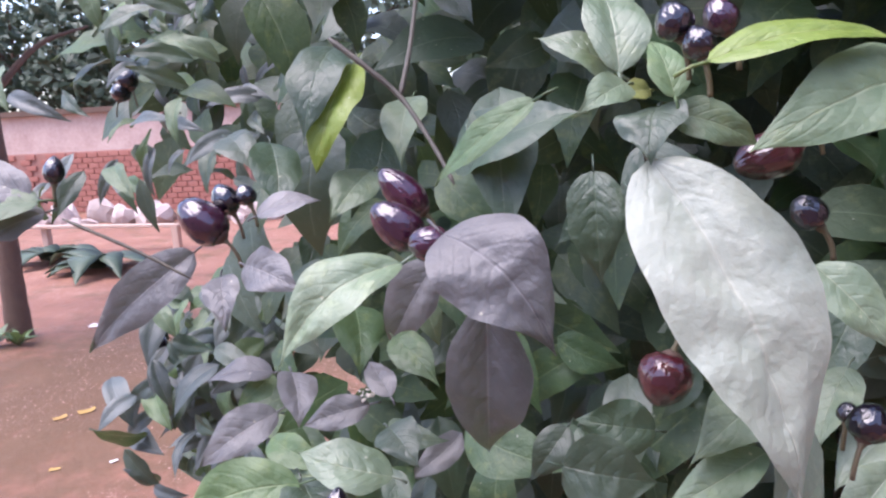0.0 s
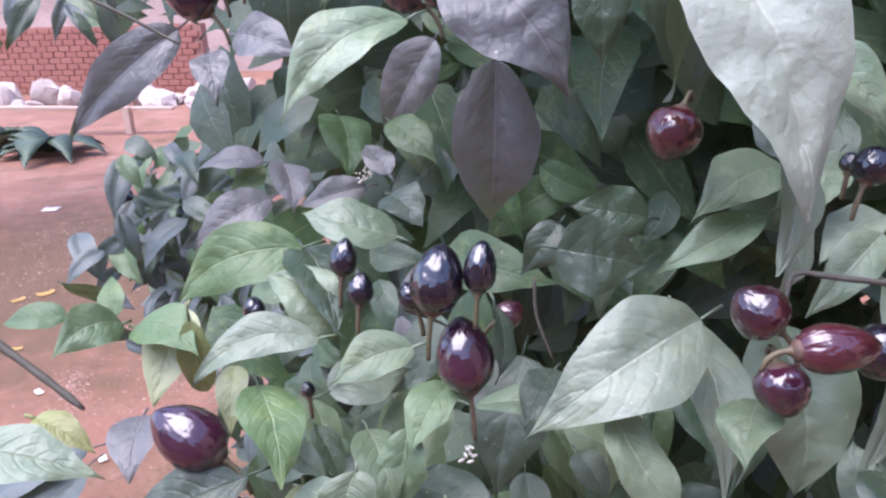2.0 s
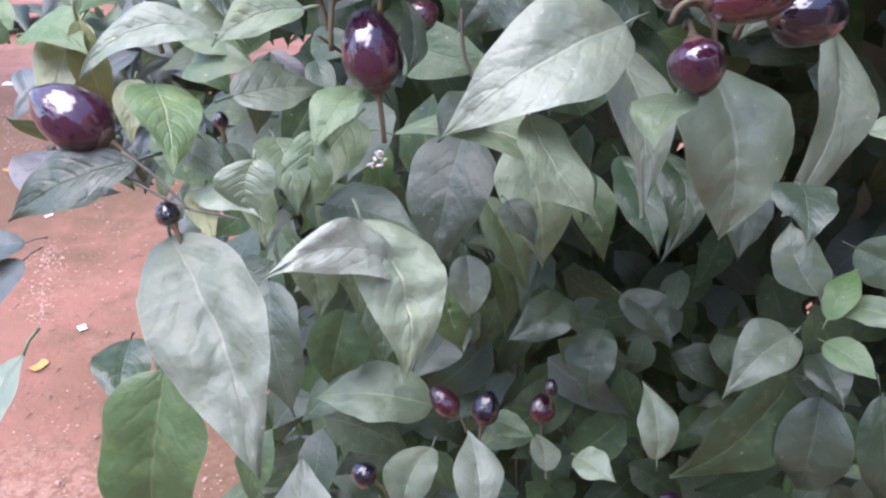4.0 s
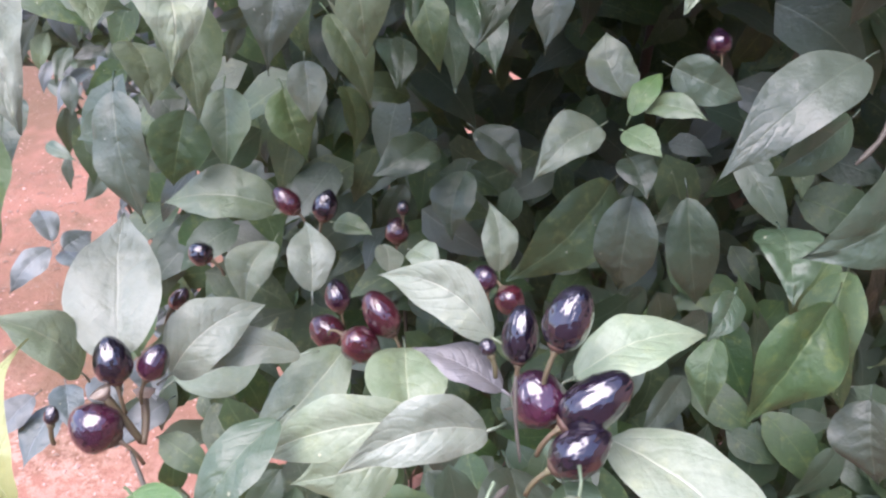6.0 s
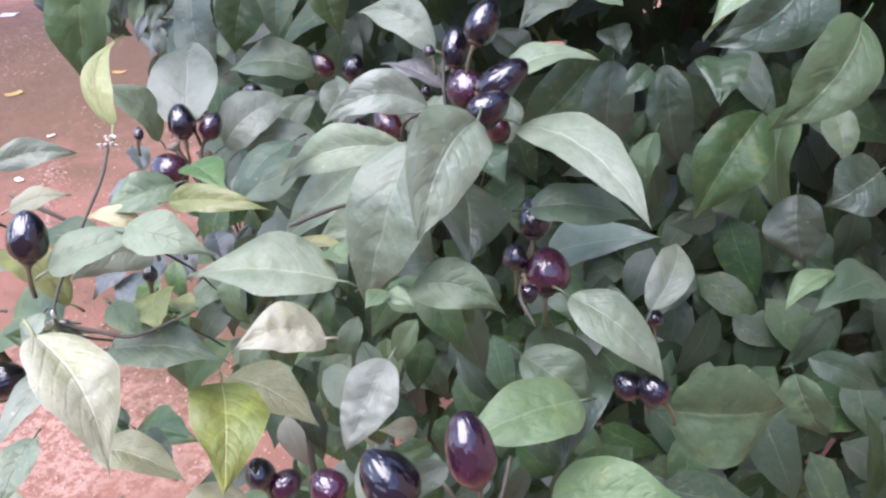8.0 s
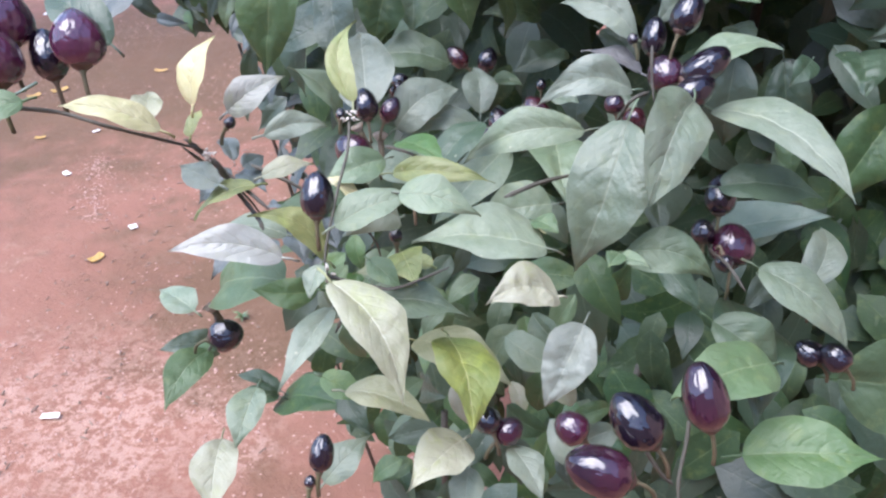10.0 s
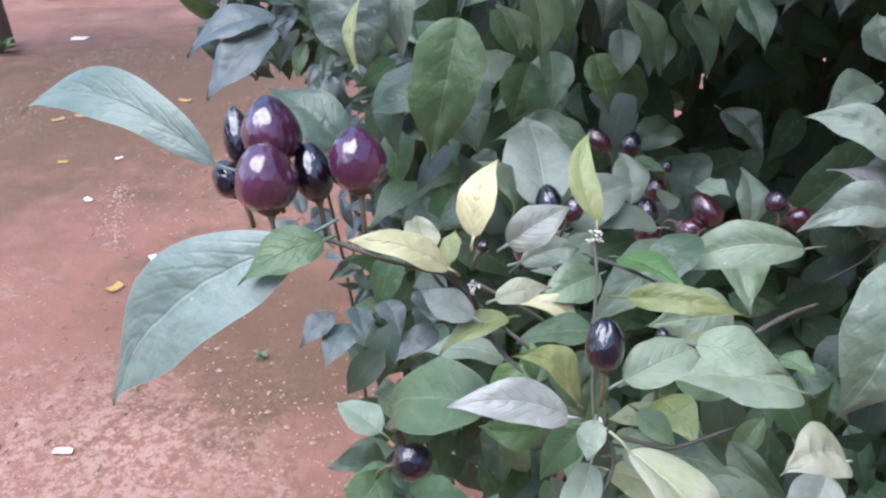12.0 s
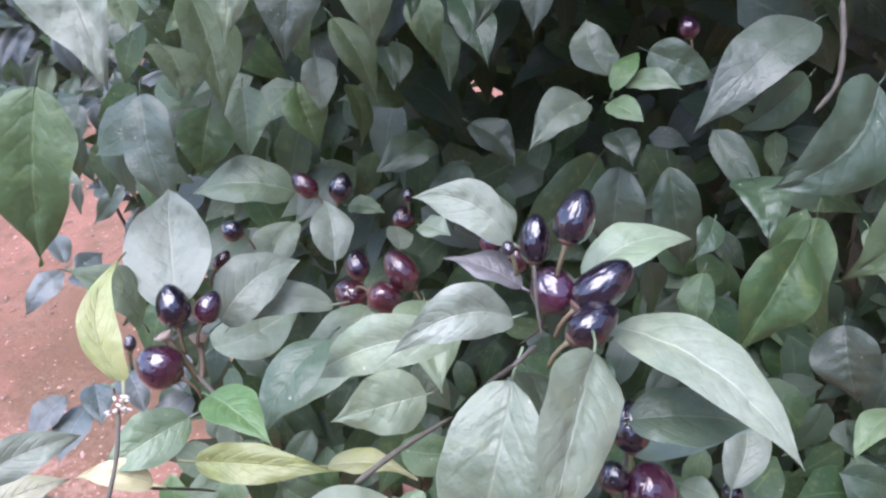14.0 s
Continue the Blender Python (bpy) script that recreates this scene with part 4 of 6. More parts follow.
leaf("A", 1, -0.0468, 0.3985, 1.4686, -0.0899, 0.3910, 1.4522, 0.0220, -0.06, -0.85, 0.53, 0.30, 0.09, 0.09, 0.030)
leaf("A", 4, 0.0743, 0.3893, 1.4505, 0.0233, 0.3631, 1.4253, 0.0326, 0.06, -0.75, 0.66, 0.30, 0.01, 0.09, 0.030)
leaf("A", 4, 0.0971, 0.4152, 1.4749, 0.0614, 0.4045, 1.4580, 0.0146, -0.15, -0.65, 0.74, 0.30, -0.06, 0.09, 0.030)
leaf("A", 1, 0.1079, 0.4299, 1.4860, 0.0716, 0.3994, 1.4781, 0.0235, 0.18, -0.44, 0.88, 0.30, 0.04, 0.09, 0.030)
leaf("A", 4, -0.0348, 0.3682, 1.4520, -0.0676, 0.3538, 1.4449, 0.0144, 0.08, -0.57, 0.82, 0.30, 0.14, 0.09, 0.030)
leaf("A", 4, -0.0336, 0.3803, 1.4489, -0.0576, 0.3874, 1.4636, 0.0204, 0.20, -0.71, 0.67, 0.30, 0.14, 0.09, 0.030)
leaf("A", 7, -0.0038, 0.3438, 1.4624, -0.0229, 0.3347, 1.4561, 0.0128, 0.08, -0.67, 0.74, 0.30, 0.07, 0.09, 0.030)
leaf("A", 4, -0.0161, 0.3974, 1.4727, -0.0454, 0.3960, 1.4809, 0.0182, 0.25, -0.56, 0.79, 0.30, -0.10, 0.09, 0.030)
leaf("A", 1, 0.0301, 0.4127, 1.5841, -0.0049, 0.4293, 1.5589, 0.0125, -0.59, -0.74, 0.32, 0.30, -0.04, 0.09, 0.030)
leaf("A", 5, -0.0918, 0.4492, 1.5256, -0.0840, 0.4316, 1.5097, 0.0147, 0.05, -0.66, 0.75, 0.30, -0.03, 0.09, 0.030)
leaf("A", 5, -0.0761, 0.4374, 1.5321, -0.0499, 0.4223, 1.5258, 0.0170, -0.30, -0.76, 0.57, 0.30, -0.02, 0.09, 0.030)
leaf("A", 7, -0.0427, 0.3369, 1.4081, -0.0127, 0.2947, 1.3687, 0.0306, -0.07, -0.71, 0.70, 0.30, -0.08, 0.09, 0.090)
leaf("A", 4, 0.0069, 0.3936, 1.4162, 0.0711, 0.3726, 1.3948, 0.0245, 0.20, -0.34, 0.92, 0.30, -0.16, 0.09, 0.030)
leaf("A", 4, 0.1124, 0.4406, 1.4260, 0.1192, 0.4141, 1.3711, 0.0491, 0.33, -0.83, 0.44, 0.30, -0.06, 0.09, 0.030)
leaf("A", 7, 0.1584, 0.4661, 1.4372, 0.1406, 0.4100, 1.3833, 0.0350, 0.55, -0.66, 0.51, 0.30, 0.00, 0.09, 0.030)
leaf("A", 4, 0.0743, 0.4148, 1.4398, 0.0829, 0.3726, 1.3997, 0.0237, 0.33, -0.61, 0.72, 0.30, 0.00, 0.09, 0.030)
leaf("E", 1, -0.0984, 0.3773, 1.4509, -0.1082, 0.3577, 1.4495, 0.0151, 0.72, -0.40, 0.57, 0.30, 0.16, 0.09, 0.030)
leaf("E", 1, -0.0945, 0.3775, 1.4499, -0.0694, 0.3642, 1.4482, 0.0162, -0.16, -0.41, 0.90, 0.30, -0.12, 0.09, 0.030)
leaf("E", 2, -0.0746, 0.3726, 1.4552, -0.0770, 0.3814, 1.4228, 0.0110, 0.40, -0.88, -0.27, 0.30, 0.00, 0.09, 0.030)
leaf("A", 0, -0.0464, 0.3372, 1.4286, -0.0774, 0.3266, 1.4166, 0.0173, -0.01, -0.74, 0.68, 0.30, -0.01, 0.09, 0.030)
leaf("A", 4, 0.0477, 0.3742, 1.4289, 0.0683, 0.3580, 1.4059, 0.0202, 0.44, -0.50, 0.75, 0.30, 0.16, 0.09, 0.030)
leaf("A", 1, -0.0095, 0.3614, 1.4282, -0.0127, 0.3523, 1.4048, 0.0152, 0.02, -0.93, 0.36, 0.30, 0.00, 0.09, 0.030)
leaf("A", 4, -0.0202, 0.3435, 1.4268, -0.0203, 0.3385, 1.4133, 0.0156, 0.14, -0.93, 0.34, 0.30, 0.16, 0.09, 0.030)
leaf("A", 5, -0.0772, 0.454, 1.5476, -0.0538, 0.4614, 1.5522, 0.0126, 0.07, -0.67, 0.74, 0.25, 0.00)
leaf("A", 0, -0.0624, 0.5223, 1.6148, -0.0681, 0.4843, 1.5766, 0.0269, 0.08, -0.71, 0.70, 0.25, 0.00)
leaf("A", 15, -0.0522, 0.5163, 1.6064, -0.065, 0.4868, 1.5636, 0.0268, 0.03, -0.83, 0.56, 0.25, 0.00)
leaf("A", 4, 0.0544, 0.41, 1.5893, 0.0303, 0.4127, 1.6015, 0.0137, 0.23, -0.75, 0.62, 0.25, 0.00)
leaf("A", 4, 0.0528, 0.4001, 1.5896, 0.0479, 0.4282, 1.6178, 0.0193, 0.17, -0.68, 0.71, 0.25, 0.00)
leaf("A", 1, 0.0533, 0.3827, 1.586, 0.0405, 0.3667, 1.5798, 0.0102, 0.43, -0.60, 0.68, 0.25, 0.00)
leaf("A", 2, 0.0609, 0.4014, 1.5848, 0.0513, 0.3917, 1.5836, 0.0065, 0.60, -0.65, 0.47, 0.25, 0.00)
leaf("A", 1, 0.066, 0.3917, 1.5821, 0.0613, 0.4042, 1.5997, 0.0113, 0.09, -0.80, 0.59, 0.25, 0.00)
leaf("A", 0, 0.063, 0.4, 1.5802, 0.0585, 0.3837, 1.5671, 0.0191, -0.35, -0.53, 0.78, 0.25, 0.00)
leaf("A", 1, 0.0654, 0.3967, 1.5786, 0.0884, 0.3955, 1.5695, 0.0129, 0.09, -0.93, 0.35, 0.25, 0.00)
leaf("A", 1, 0.1228, 0.3885, 1.5847, 0.0792, 0.3605, 1.5731, 0.0236, 0.29, -0.72, 0.64, 0.25, 0.00)
leaf("A", 15, 0.0692, 0.3696, 1.5894, 0.1166, 0.3815, 1.5947, 0.0127, 0.04, -0.52, 0.86, 0.25, 0.00)
leaf("A", 5, -0.157, 0.4366, 1.5601, -0.1948, 0.4372, 1.5719, 0.0187, 0.18, -0.77, 0.62, 0.25, 0.00)
leaf("A", 1, -0.1534, 0.436, 1.558, -0.1877, 0.4241, 1.5497, 0.0197, -0.00, -0.57, 0.82, 0.25, 0.00)
leaf("A", 5, -0.1547, 0.4402, 1.5533, -0.1769, 0.4295, 1.5434, 0.0143, 0.16, -0.83, 0.53, 0.25, 0.00)
leaf("A", 4, -0.1507, 0.3705, 1.4832, -0.1764, 0.4108, 1.5145, 0.0305, 0.12, -0.56, 0.82, 0.25, 0.00)
leaf("A", 0, -0.0491, 0.405, 1.467, -0.0307, 0.3736, 1.4511, 0.0228, 0.31, -0.28, 0.91, 0.25, 0.00)
leaf("A", 5, -0.0731, 0.4464, 1.4722, -0.0994, 0.43, 1.4571, 0.0186, 0.15, -0.79, 0.60, 0.25, 0.00)
leaf("A", 5, -0.0793, 0.4599, 1.4831, -0.1065, 0.455, 1.4814, 0.014, 0.04, -0.52, 0.85, 0.25, 0.00)
leaf("A", 1, -0.081, 0.4652, 1.4801, -0.0939, 0.4541, 1.469, 0.0111, 0.17, -0.79, 0.59, 0.25, 0.00)
leaf("A", 5, -0.0741, 0.4659, 1.4811, -0.0636, 0.4444, 1.4678, 0.0181, 0.42, -0.32, 0.85, 0.25, 0.00)
leaf("A", 5, -0.0344, 0.4414, 1.4778, -0.0582, 0.4337, 1.4724, 0.0135, 0.11, -0.79, 0.61, 0.25, 0.00)
leaf("A", 5, -0.0244, 0.4337, 1.4838, -0.0362, 0.4491, 1.4919, 0.0112, 0.02, -0.45, 0.89, 0.25, 0.00)
leaf("A", 0, -0.0207, 0.4124, 1.4821, -0.0083, 0.3983, 1.4764, 0.0156, -0.09, -0.45, 0.89, 0.25, 0.00)
leaf("A", 0, 0.035, 0.4474, 1.4521, 0.0699, 0.449, 1.4452, 0.0297, 0.10, -0.95, 0.30, 0.25, 0.00)
leaf("A", 0, 0.0379, 0.4839, 1.4511, 0.0214, 0.4747, 1.43, 0.0168, 0.02, -0.92, 0.39, 0.25, 0.00)
leaf("A", 1, 0.0859, 0.368, 1.4365, 0.0768, 0.3466, 1.4291, 0.0184, -0.41, -0.14, 0.90, 0.25, 0.00)
leaf("A", 7, 0.0965, 0.3968, 1.5031, 0.0867, 0.3689, 1.4719, 0.0204, 0.64, -0.66, 0.39, 0.25, 0.00)
leaf("A", 0, 0.1268, 0.3794, 1.4072, 0.1223, 0.3558, 1.4003, 0.0191, 0.02, -0.29, 0.96, 0.25, 0.00)
leaf("A", 4, -0.0333, 0.3676, 1.4352, -0.0116, 0.3883, 1.4327, 0.0177, 0.47, -0.40, 0.79, 0.25, 0.00)
leaf("E", 3, -0.0833, 0.3885, 1.4516, -0.0875, 0.3672, 1.4287, 0.0172, 0.08, -0.74, 0.67, 0.25, 0.00)
leaf("E", 1, -0.1093, 0.3912, 1.4469, -0.1165, 0.4036, 1.4569, 0.0092, -0.04, -0.64, 0.77, 0.25, 0.00)
leaf("E", 1, -0.1157, 0.3771, 1.4532, -0.1355, 0.3732, 1.4518, 0.0104, 0.05, -0.57, 0.82, 0.25, 0.00)
leaf("E", 4, -0.0791, 0.2926, 1.465, -0.0536, 0.2928, 1.4618, 0.0125, 0.12, -0.42, 0.90, 0.25, 0.00)
leaf("E", 2, -0.0876, 0.3206, 1.4542, -0.0718, 0.3172, 1.4483, 0.0083, 0.27, -0.33, 0.91, 0.25, 0.00)
leaf("E", 5, -0.106, 0.3913, 1.41, -0.1008, 0.3677, 1.4015, 0.0183, 0.04, -0.33, 0.94, 0.25, 0.00)
leaf("E", 1, -0.0514, 0.3615, 1.4405, -0.0375, 0.3356, 1.426, 0.0189, 0.49, -0.21, 0.85, 0.25, 0.00)
leaf("A", 1, -0.0221, 0.3661, 1.4244, -0.0117, 0.3469, 1.4102, 0.0156, 0.43, -0.38, 0.82, 0.25, 0.00)
leaf("A", 1, 0.0014, 0.3732, 1.4361, -0.0089, 0.353, 1.4259, 0.0147, -0.02, -0.44, 0.90, 0.25, 0.00)
leaf("A", 4, -0.0384, 0.351, 1.4149, -0.0189, 0.3365, 1.416, 0.0132, -0.19, -0.19, 0.96, 0.25, 0.00)
leaf("A", 0, 0.0431, 0.4208, 1.3817, 0.0536, 0.4055, 1.3712, 0.0135, 0.14, -0.49, 0.86, 0.25, 0.00)
leaf("A", 0, -0.0116, 0.3714, 1.4017, 0.02, 0.3561, 1.4011, 0.02, -0.16, -0.37, 0.91, 0.25, 0.00)
leaf("A", 0, 0.0142, 0.38, 1.4583, 0.0165, 0.3644, 1.4412, 0.012, 0.85, -0.32, 0.41, 0.25, 0.00)
leaf("A", 0, 0.033, 0.3976, 1.4284, 0.0227, 0.3741, 1.4214, 0.0152, -0.06, -0.26, 0.96, 0.25, 0.00)
leaf("A", 1, -0.0411, 0.4972, 1.3554, -0.0233, 0.4581, 1.2981, 0.0373, 0.59, -0.57, 0.57, 0.25, -0.00)
leaf("A", 0, -0.0904, 0.3826, 1.3417, -0.0832, 0.3538, 1.3342, 0.0208, 0.10, -0.23, 0.97, 0.25, 0.00)
leaf("A", 4, 0.1774, 0.4511, 1.3995, 0.2046, 0.4492, 1.3968, 0.014, 0.04, -0.61, 0.79, 0.25, 0.00)
leaf("A", 4, 0.1838, 0.4094, 1.4116, 0.1765, 0.372, 1.3815, 0.0225, 0.48, -0.61, 0.63, 0.25, 0.00)
leaf("A", 1, 0.1922, 0.4684, 1.3032, 0.2108, 0.4898, 1.3194, 0.0151, -0.34, -0.36, 0.87, 0.25, 0.00)
leaf("A", 1, 0.1853, 0.4525, 1.3018, 0.1982, 0.4304, 1.3002, 0.0154, -0.45, -0.33, 0.83, 0.25, 0.00)
leaf("A", 0, 0.2009, 0.4872, 1.2707, 0.2047, 0.4554, 1.2636, 0.0238, -0.16, -0.23, 0.96, 0.25, 0.00)
leaf("A", 0, 0.2325, 0.5372, 1.3053, 0.2737, 0.5254, 1.2902, 0.0286, -0.18, -0.95, 0.25, 0.25, 0.00)
leaf("A", 0, 0.2791, 0.4278, 1.3212, 0.2414, 0.4121, 1.2988, 0.0241, 0.20, -0.93, 0.31, 0.25, 0.00)
leaf("A", 0, 0.2495, 0.4033, 1.2776, 0.2409, 0.3602, 1.2675, 0.0294, -0.04, -0.22, 0.97, 0.25, 0.00, 0.08, 0.080)
leaf("A", 6, 0.0379, 0.5437, 1.2872, 0.0456, 0.5145, 1.2525, 0.0224, 0.74, -0.43, 0.52, 0.25, 0.00)
leaf("A", 0, -0.0777, 0.492, 1.3016, -0.0637, 0.4525, 1.2435, 0.0358, -0.30, -0.82, 0.49, 0.25, 0.00)
leaf("A", 0, -0.0842, 0.413, 1.3294, -0.0763, 0.3798, 1.3085, 0.02, 0.09, -0.52, 0.85, 0.25, 0.00)
leaf("A", 1, 0.032, 0.5365, 1.3317, 0.0589, 0.5073, 1.2898, 0.0288, 0.37, -0.64, 0.68, 0.25, 0.00)
leaf("A", 0, 0.0933, 0.6538, 1.3021, 0.1074, 0.599, 1.2624, 0.0318, 0.35, -0.49, 0.80, 0.25, 0.00)
leaf("A", 0, 0.1101, 0.5824, 1.3387, 0.1285, 0.5299, 1.3006, 0.0316, 0.09, -0.56, 0.82, 0.25, 0.00)
leaf("A", 0, 0.0572, 0.6717, 1.2762, 0.066, 0.6214, 1.2571, 0.0264, 0.26, -0.30, 0.92, 0.25, 0.00)
leaf("B", 4, 0.0679, 0.4593, 1.2097, 0.0644, 0.4837, 1.215, 0.0187, 0.32, -0.16, 0.94, 0.25, 0.00)
leaf("B", 4, 0.0811, 0.4468, 1.2336, 0.0971, 0.428, 1.237, 0.0183, -0.39, -0.16, 0.91, 0.25, 0.00)
leaf("B", 1, 0.0386, 0.4658, 1.2382, 0.0612, 0.4508, 1.2395, 0.0143, -0.29, -0.35, 0.89, 0.25, 0.00)
leaf("B", 7, -0.0268, 0.3737, 1.2074, 0.0169, 0.4033, 1.2234, 0.0332, -0.02, -0.45, 0.89, 0.25, 0.19)
leaf("B", 0, 0.1435, 0.2482, 1.2694, 0.185, 0.2456, 1.2685, 0.0218, -0.00, -0.37, 0.93, 0.25, 0.00)
leaf("B", 4, 0.1306, 0.2724, 1.3094, 0.1689, 0.2839, 1.3191, 0.0198, -0.19, -0.17, 0.97, 0.25, 0.00)
leaf("B", 5, 0.1106, 0.2662, 1.3103, 0.0865, 0.2757, 1.3169, 0.0135, 0.16, -0.26, 0.95, 0.25, 0.00)
leaf("B", 1, 0.0122, 0.2528, 1.284, 0.0351, 0.2303, 1.2864, 0.0164, -0.10, 0.00, 0.99, 0.25, 0.00)
leaf("C", 4, 0.0055, 0.2514, 1.2767, -0.018, 0.2342, 1.2723, 0.0182, 0.26, -0.56, 0.79, 0.25, 0.00)
leaf("C", 2, 0.0394, 0.1841, 1.2358, 0.0521, 0.1461, 1.2278, 0.0264, 0.38, -0.07, 0.92, 0.25, 0.00)
leaf("B", 6, 0.1999, 0.2215, 1.1937, 0.2506, 0.2256, 1.192, 0.0454, 0.09, -0.91, 0.40, 0.25, 0.00)
leaf("B", 1, 0.1628, 0.1992, 1.2189, 0.1215, 0.1732, 1.2244, 0.0266, 0.21, -0.14, 0.97, 0.25, 0.00)
leaf("B", 0, 0.1552, 0.2402, 1.2186, 0.1571, 0.1839, 1.2021, 0.0365, 0.31, -0.26, 0.92, 0.25, 0.00)
leaf("A", 1, 0.3053, 0.3847, 1.2565, 0.3083, 0.3571, 1.2355, 0.0187, -0.09, -0.61, 0.79, 0.25, 0.00)
leaf("A", 0, 0.298, 0.3065, 1.2581, 0.2723, 0.2956, 1.2447, 0.0312, 0.14, -0.88, 0.44, 0.25, 0.00)
leaf("A", 0, 0.3302, 0.3294, 1.1837, 0.2821, 0.2935, 1.1942, 0.0265, 0.25, -0.06, 0.97, 0.25, 0.00)
leaf("B", 1, 0.1528, 0.1798, 1.1885, 0.2011, 0.1743, 1.1984, 0.0304, -0.23, -0.35, 0.91, 0.25, 0.00)
leaf("C", 4, -0.0415, 0.1865, 1.2019, -0.0441, 0.1623, 1.1915, 0.0163, 0.09, -0.40, 0.91, 0.25, 0.00)
leaf("C", 11, -0.0643, 0.1878, 1.1681, -0.06, 0.1569, 1.1529, 0.0215, 0.04, -0.44, 0.90, 0.25, 0.00)
leaf("C", 11, 0.0058, 0.1574, 1.231, 0.0368, 0.1526, 1.2246, 0.0158, 0.19, -0.06, 0.98, 0.25, 0.00)
leaf("C", 4, 0.0012, 0.1357, 1.2084, 0.0149, 0.1514, 1.2173, 0.013, -0.01, -0.49, 0.87, 0.25, 0.00)
leaf("C", 11, 0.0465, 0.1672, 1.2006, 0.03, 0.1388, 1.2051, 0.0203, 0.29, -0.02, 0.96, 0.25, 0.00)
leaf("C", 4, 0.0486, 0.1636, 1.1894, 0.0492, 0.1439, 1.1775, 0.014, -0.26, -0.51, 0.82, 0.25, 0.00)
leaf("C", 4, 0.0644, 0.1638, 1.2025, 0.0765, 0.146, 1.1961, 0.0135, 0.22, -0.19, 0.96, 0.25, 0.00)
leaf("C", 11, -0.0149, 0.1397, 1.1878, -0.0301, 0.1263, 1.1808, 0.0121, -0.19, -0.27, 0.94, 0.25, 0.00)
leaf("C", 11, 0.0273, 0.1519, 1.1719, 0.0454, 0.1421, 1.1792, 0.0117, -0.41, -0.07, 0.91, 0.25, 0.00)
leaf("C", 1, -0.0316, 0.2111, 1.2388, -0.0807, 0.2374, 1.213, 0.0352, -0.56, -0.30, 0.77, 0.25, 0.00)
leaf("C", 1, -0.0700, 0.1480, 1.3402, -0.0879, 0.1376, 1.3325, 0.0120, -0.10, -0.70, 0.70, 0.20, 0.04, 0.10, 0.020)
leaf("C", 0, -0.0835, 0.2175, 1.3351, -0.114, 0.2324, 1.3517, 0.0196, 0.15, -0.59, 0.80, 0.25, 0.00)
leaf("C", 11, -0.05, 0.1715, 1.3255, -0.055, 0.1852, 1.3301, 0.0104, 0.21, -0.24, 0.95, 0.25, 0.00)
leaf("C", 2, -0.0453, 0.1868, 1.3137, -0.0458, 0.1994, 1.3196, 0.0075, -0.38, -0.41, 0.83, 0.25, 0.00)
leaf("C", 12, -0.0372, 0.1841, 1.2972, -0.0553, 0.1928, 1.2999, 0.0115, -0.09, -0.46, 0.88, 0.25, 0.00)
leaf("C", 11, -0.0324, 0.2083, 1.2886, -0.0138, 0.2155, 1.2919, 0.01, 0.01, -0.43, 0.90, 0.25, 0.00)
leaf("C", 1, 0.0007, 0.2037, 1.2831, -0.0248, 0.1962, 1.2806, 0.0132, -0.03, -0.24, 0.97, 0.25, 0.00)
leaf("C", 2, -0.0269, 0.19, 1.2945, -0.0475, 0.1788, 1.2885, 0.012, -0.18, -0.19, 0.97, 0.25, 0.00)
leaf("C", 12, -0.0282, 0.2134, 1.2601, -0.0621, 0.2101, 1.2618, 0.0171, 0.04, 0.08, 1.00, 0.25, 0.00)
leaf("C", 1, 0.0136, 0.1784, 1.2731, 0.0261, 0.171, 1.2662, 0.0093, 0.12, -0.56, 0.82, 0.25, 0.00)
leaf("C", 2, 0.0226, 0.1896, 1.2695, 0.0311, 0.1713, 1.269, 0.0152, -0.25, -0.14, 0.96, 0.25, 0.00)
leaf("C", 4, -0.0732, 0.208, 1.2233, -0.0959, 0.2217, 1.224, 0.0149, -0.10, -0.22, 0.97, 0.25, 0.00)
leaf("C", 0, -0.077, 0.2283, 1.1856, -0.0961, 0.2114, 1.1991, 0.016, 0.62, -0.09, 0.78, 0.25, 0.00)
leaf("C", 1, -0.0708, 0.2145, 1.1974, -0.0905, 0.2055, 1.1932, 0.0112, -0.18, -0.07, 0.98, 0.25, 0.00)
leaf("D", 8, -0.1644, 0.4987, 1.0794, -0.1494, 0.4648, 1.07, 0.0234, 0.31, -0.12, 0.94, 0.25, 0.00)
leaf("D", 8, -0.1681, 0.4916, 1.0661, -0.179, 0.4471, 1.0502, 0.0286, -0.02, -0.33, 0.94, 0.25, 0.00)
leaf("D", 8, -0.1816, 0.488, 1.0785, -0.2033, 0.4582, 1.0618, 0.0234, 0.03, -0.50, 0.86, 0.25, 0.00)
leaf("D", 8, -0.0952, 0.4971, 1.0657, -0.1257, 0.4644, 1.0532, 0.026, 0.05, -0.40, 0.92, 0.25, 0.00)
leaf("D", 8, -0.1133, 0.5158, 1.0919, -0.0934, 0.4805, 1.0832, 0.026, 0.11, -0.18, 0.98, 0.25, 0.00)
leaf("D", 8, -0.1411, 0.5061, 1.0832, -0.1199, 0.4713, 1.0749, 0.026, 0.13, -0.15, 0.98, 0.25, 0.00)
leaf("C", 0, -0.1024, 0.299, 1.3786, -0.0907, 0.2809, 1.3433, 0.039, -0.23, -0.90, 0.38, 0.25, 0.00)
leaf("C", 2, -0.0879, 0.2643, 1.3749, -0.0856, 0.2402, 1.3541, 0.0099, -0.75, -0.47, 0.46, 0.25, 0.00)
leaf("C", 4, -0.0798, 0.3203, 1.3818, -0.08, 0.2831, 1.3497, 0.0219, -0.37, -0.60, 0.70, 0.25, 0.00)
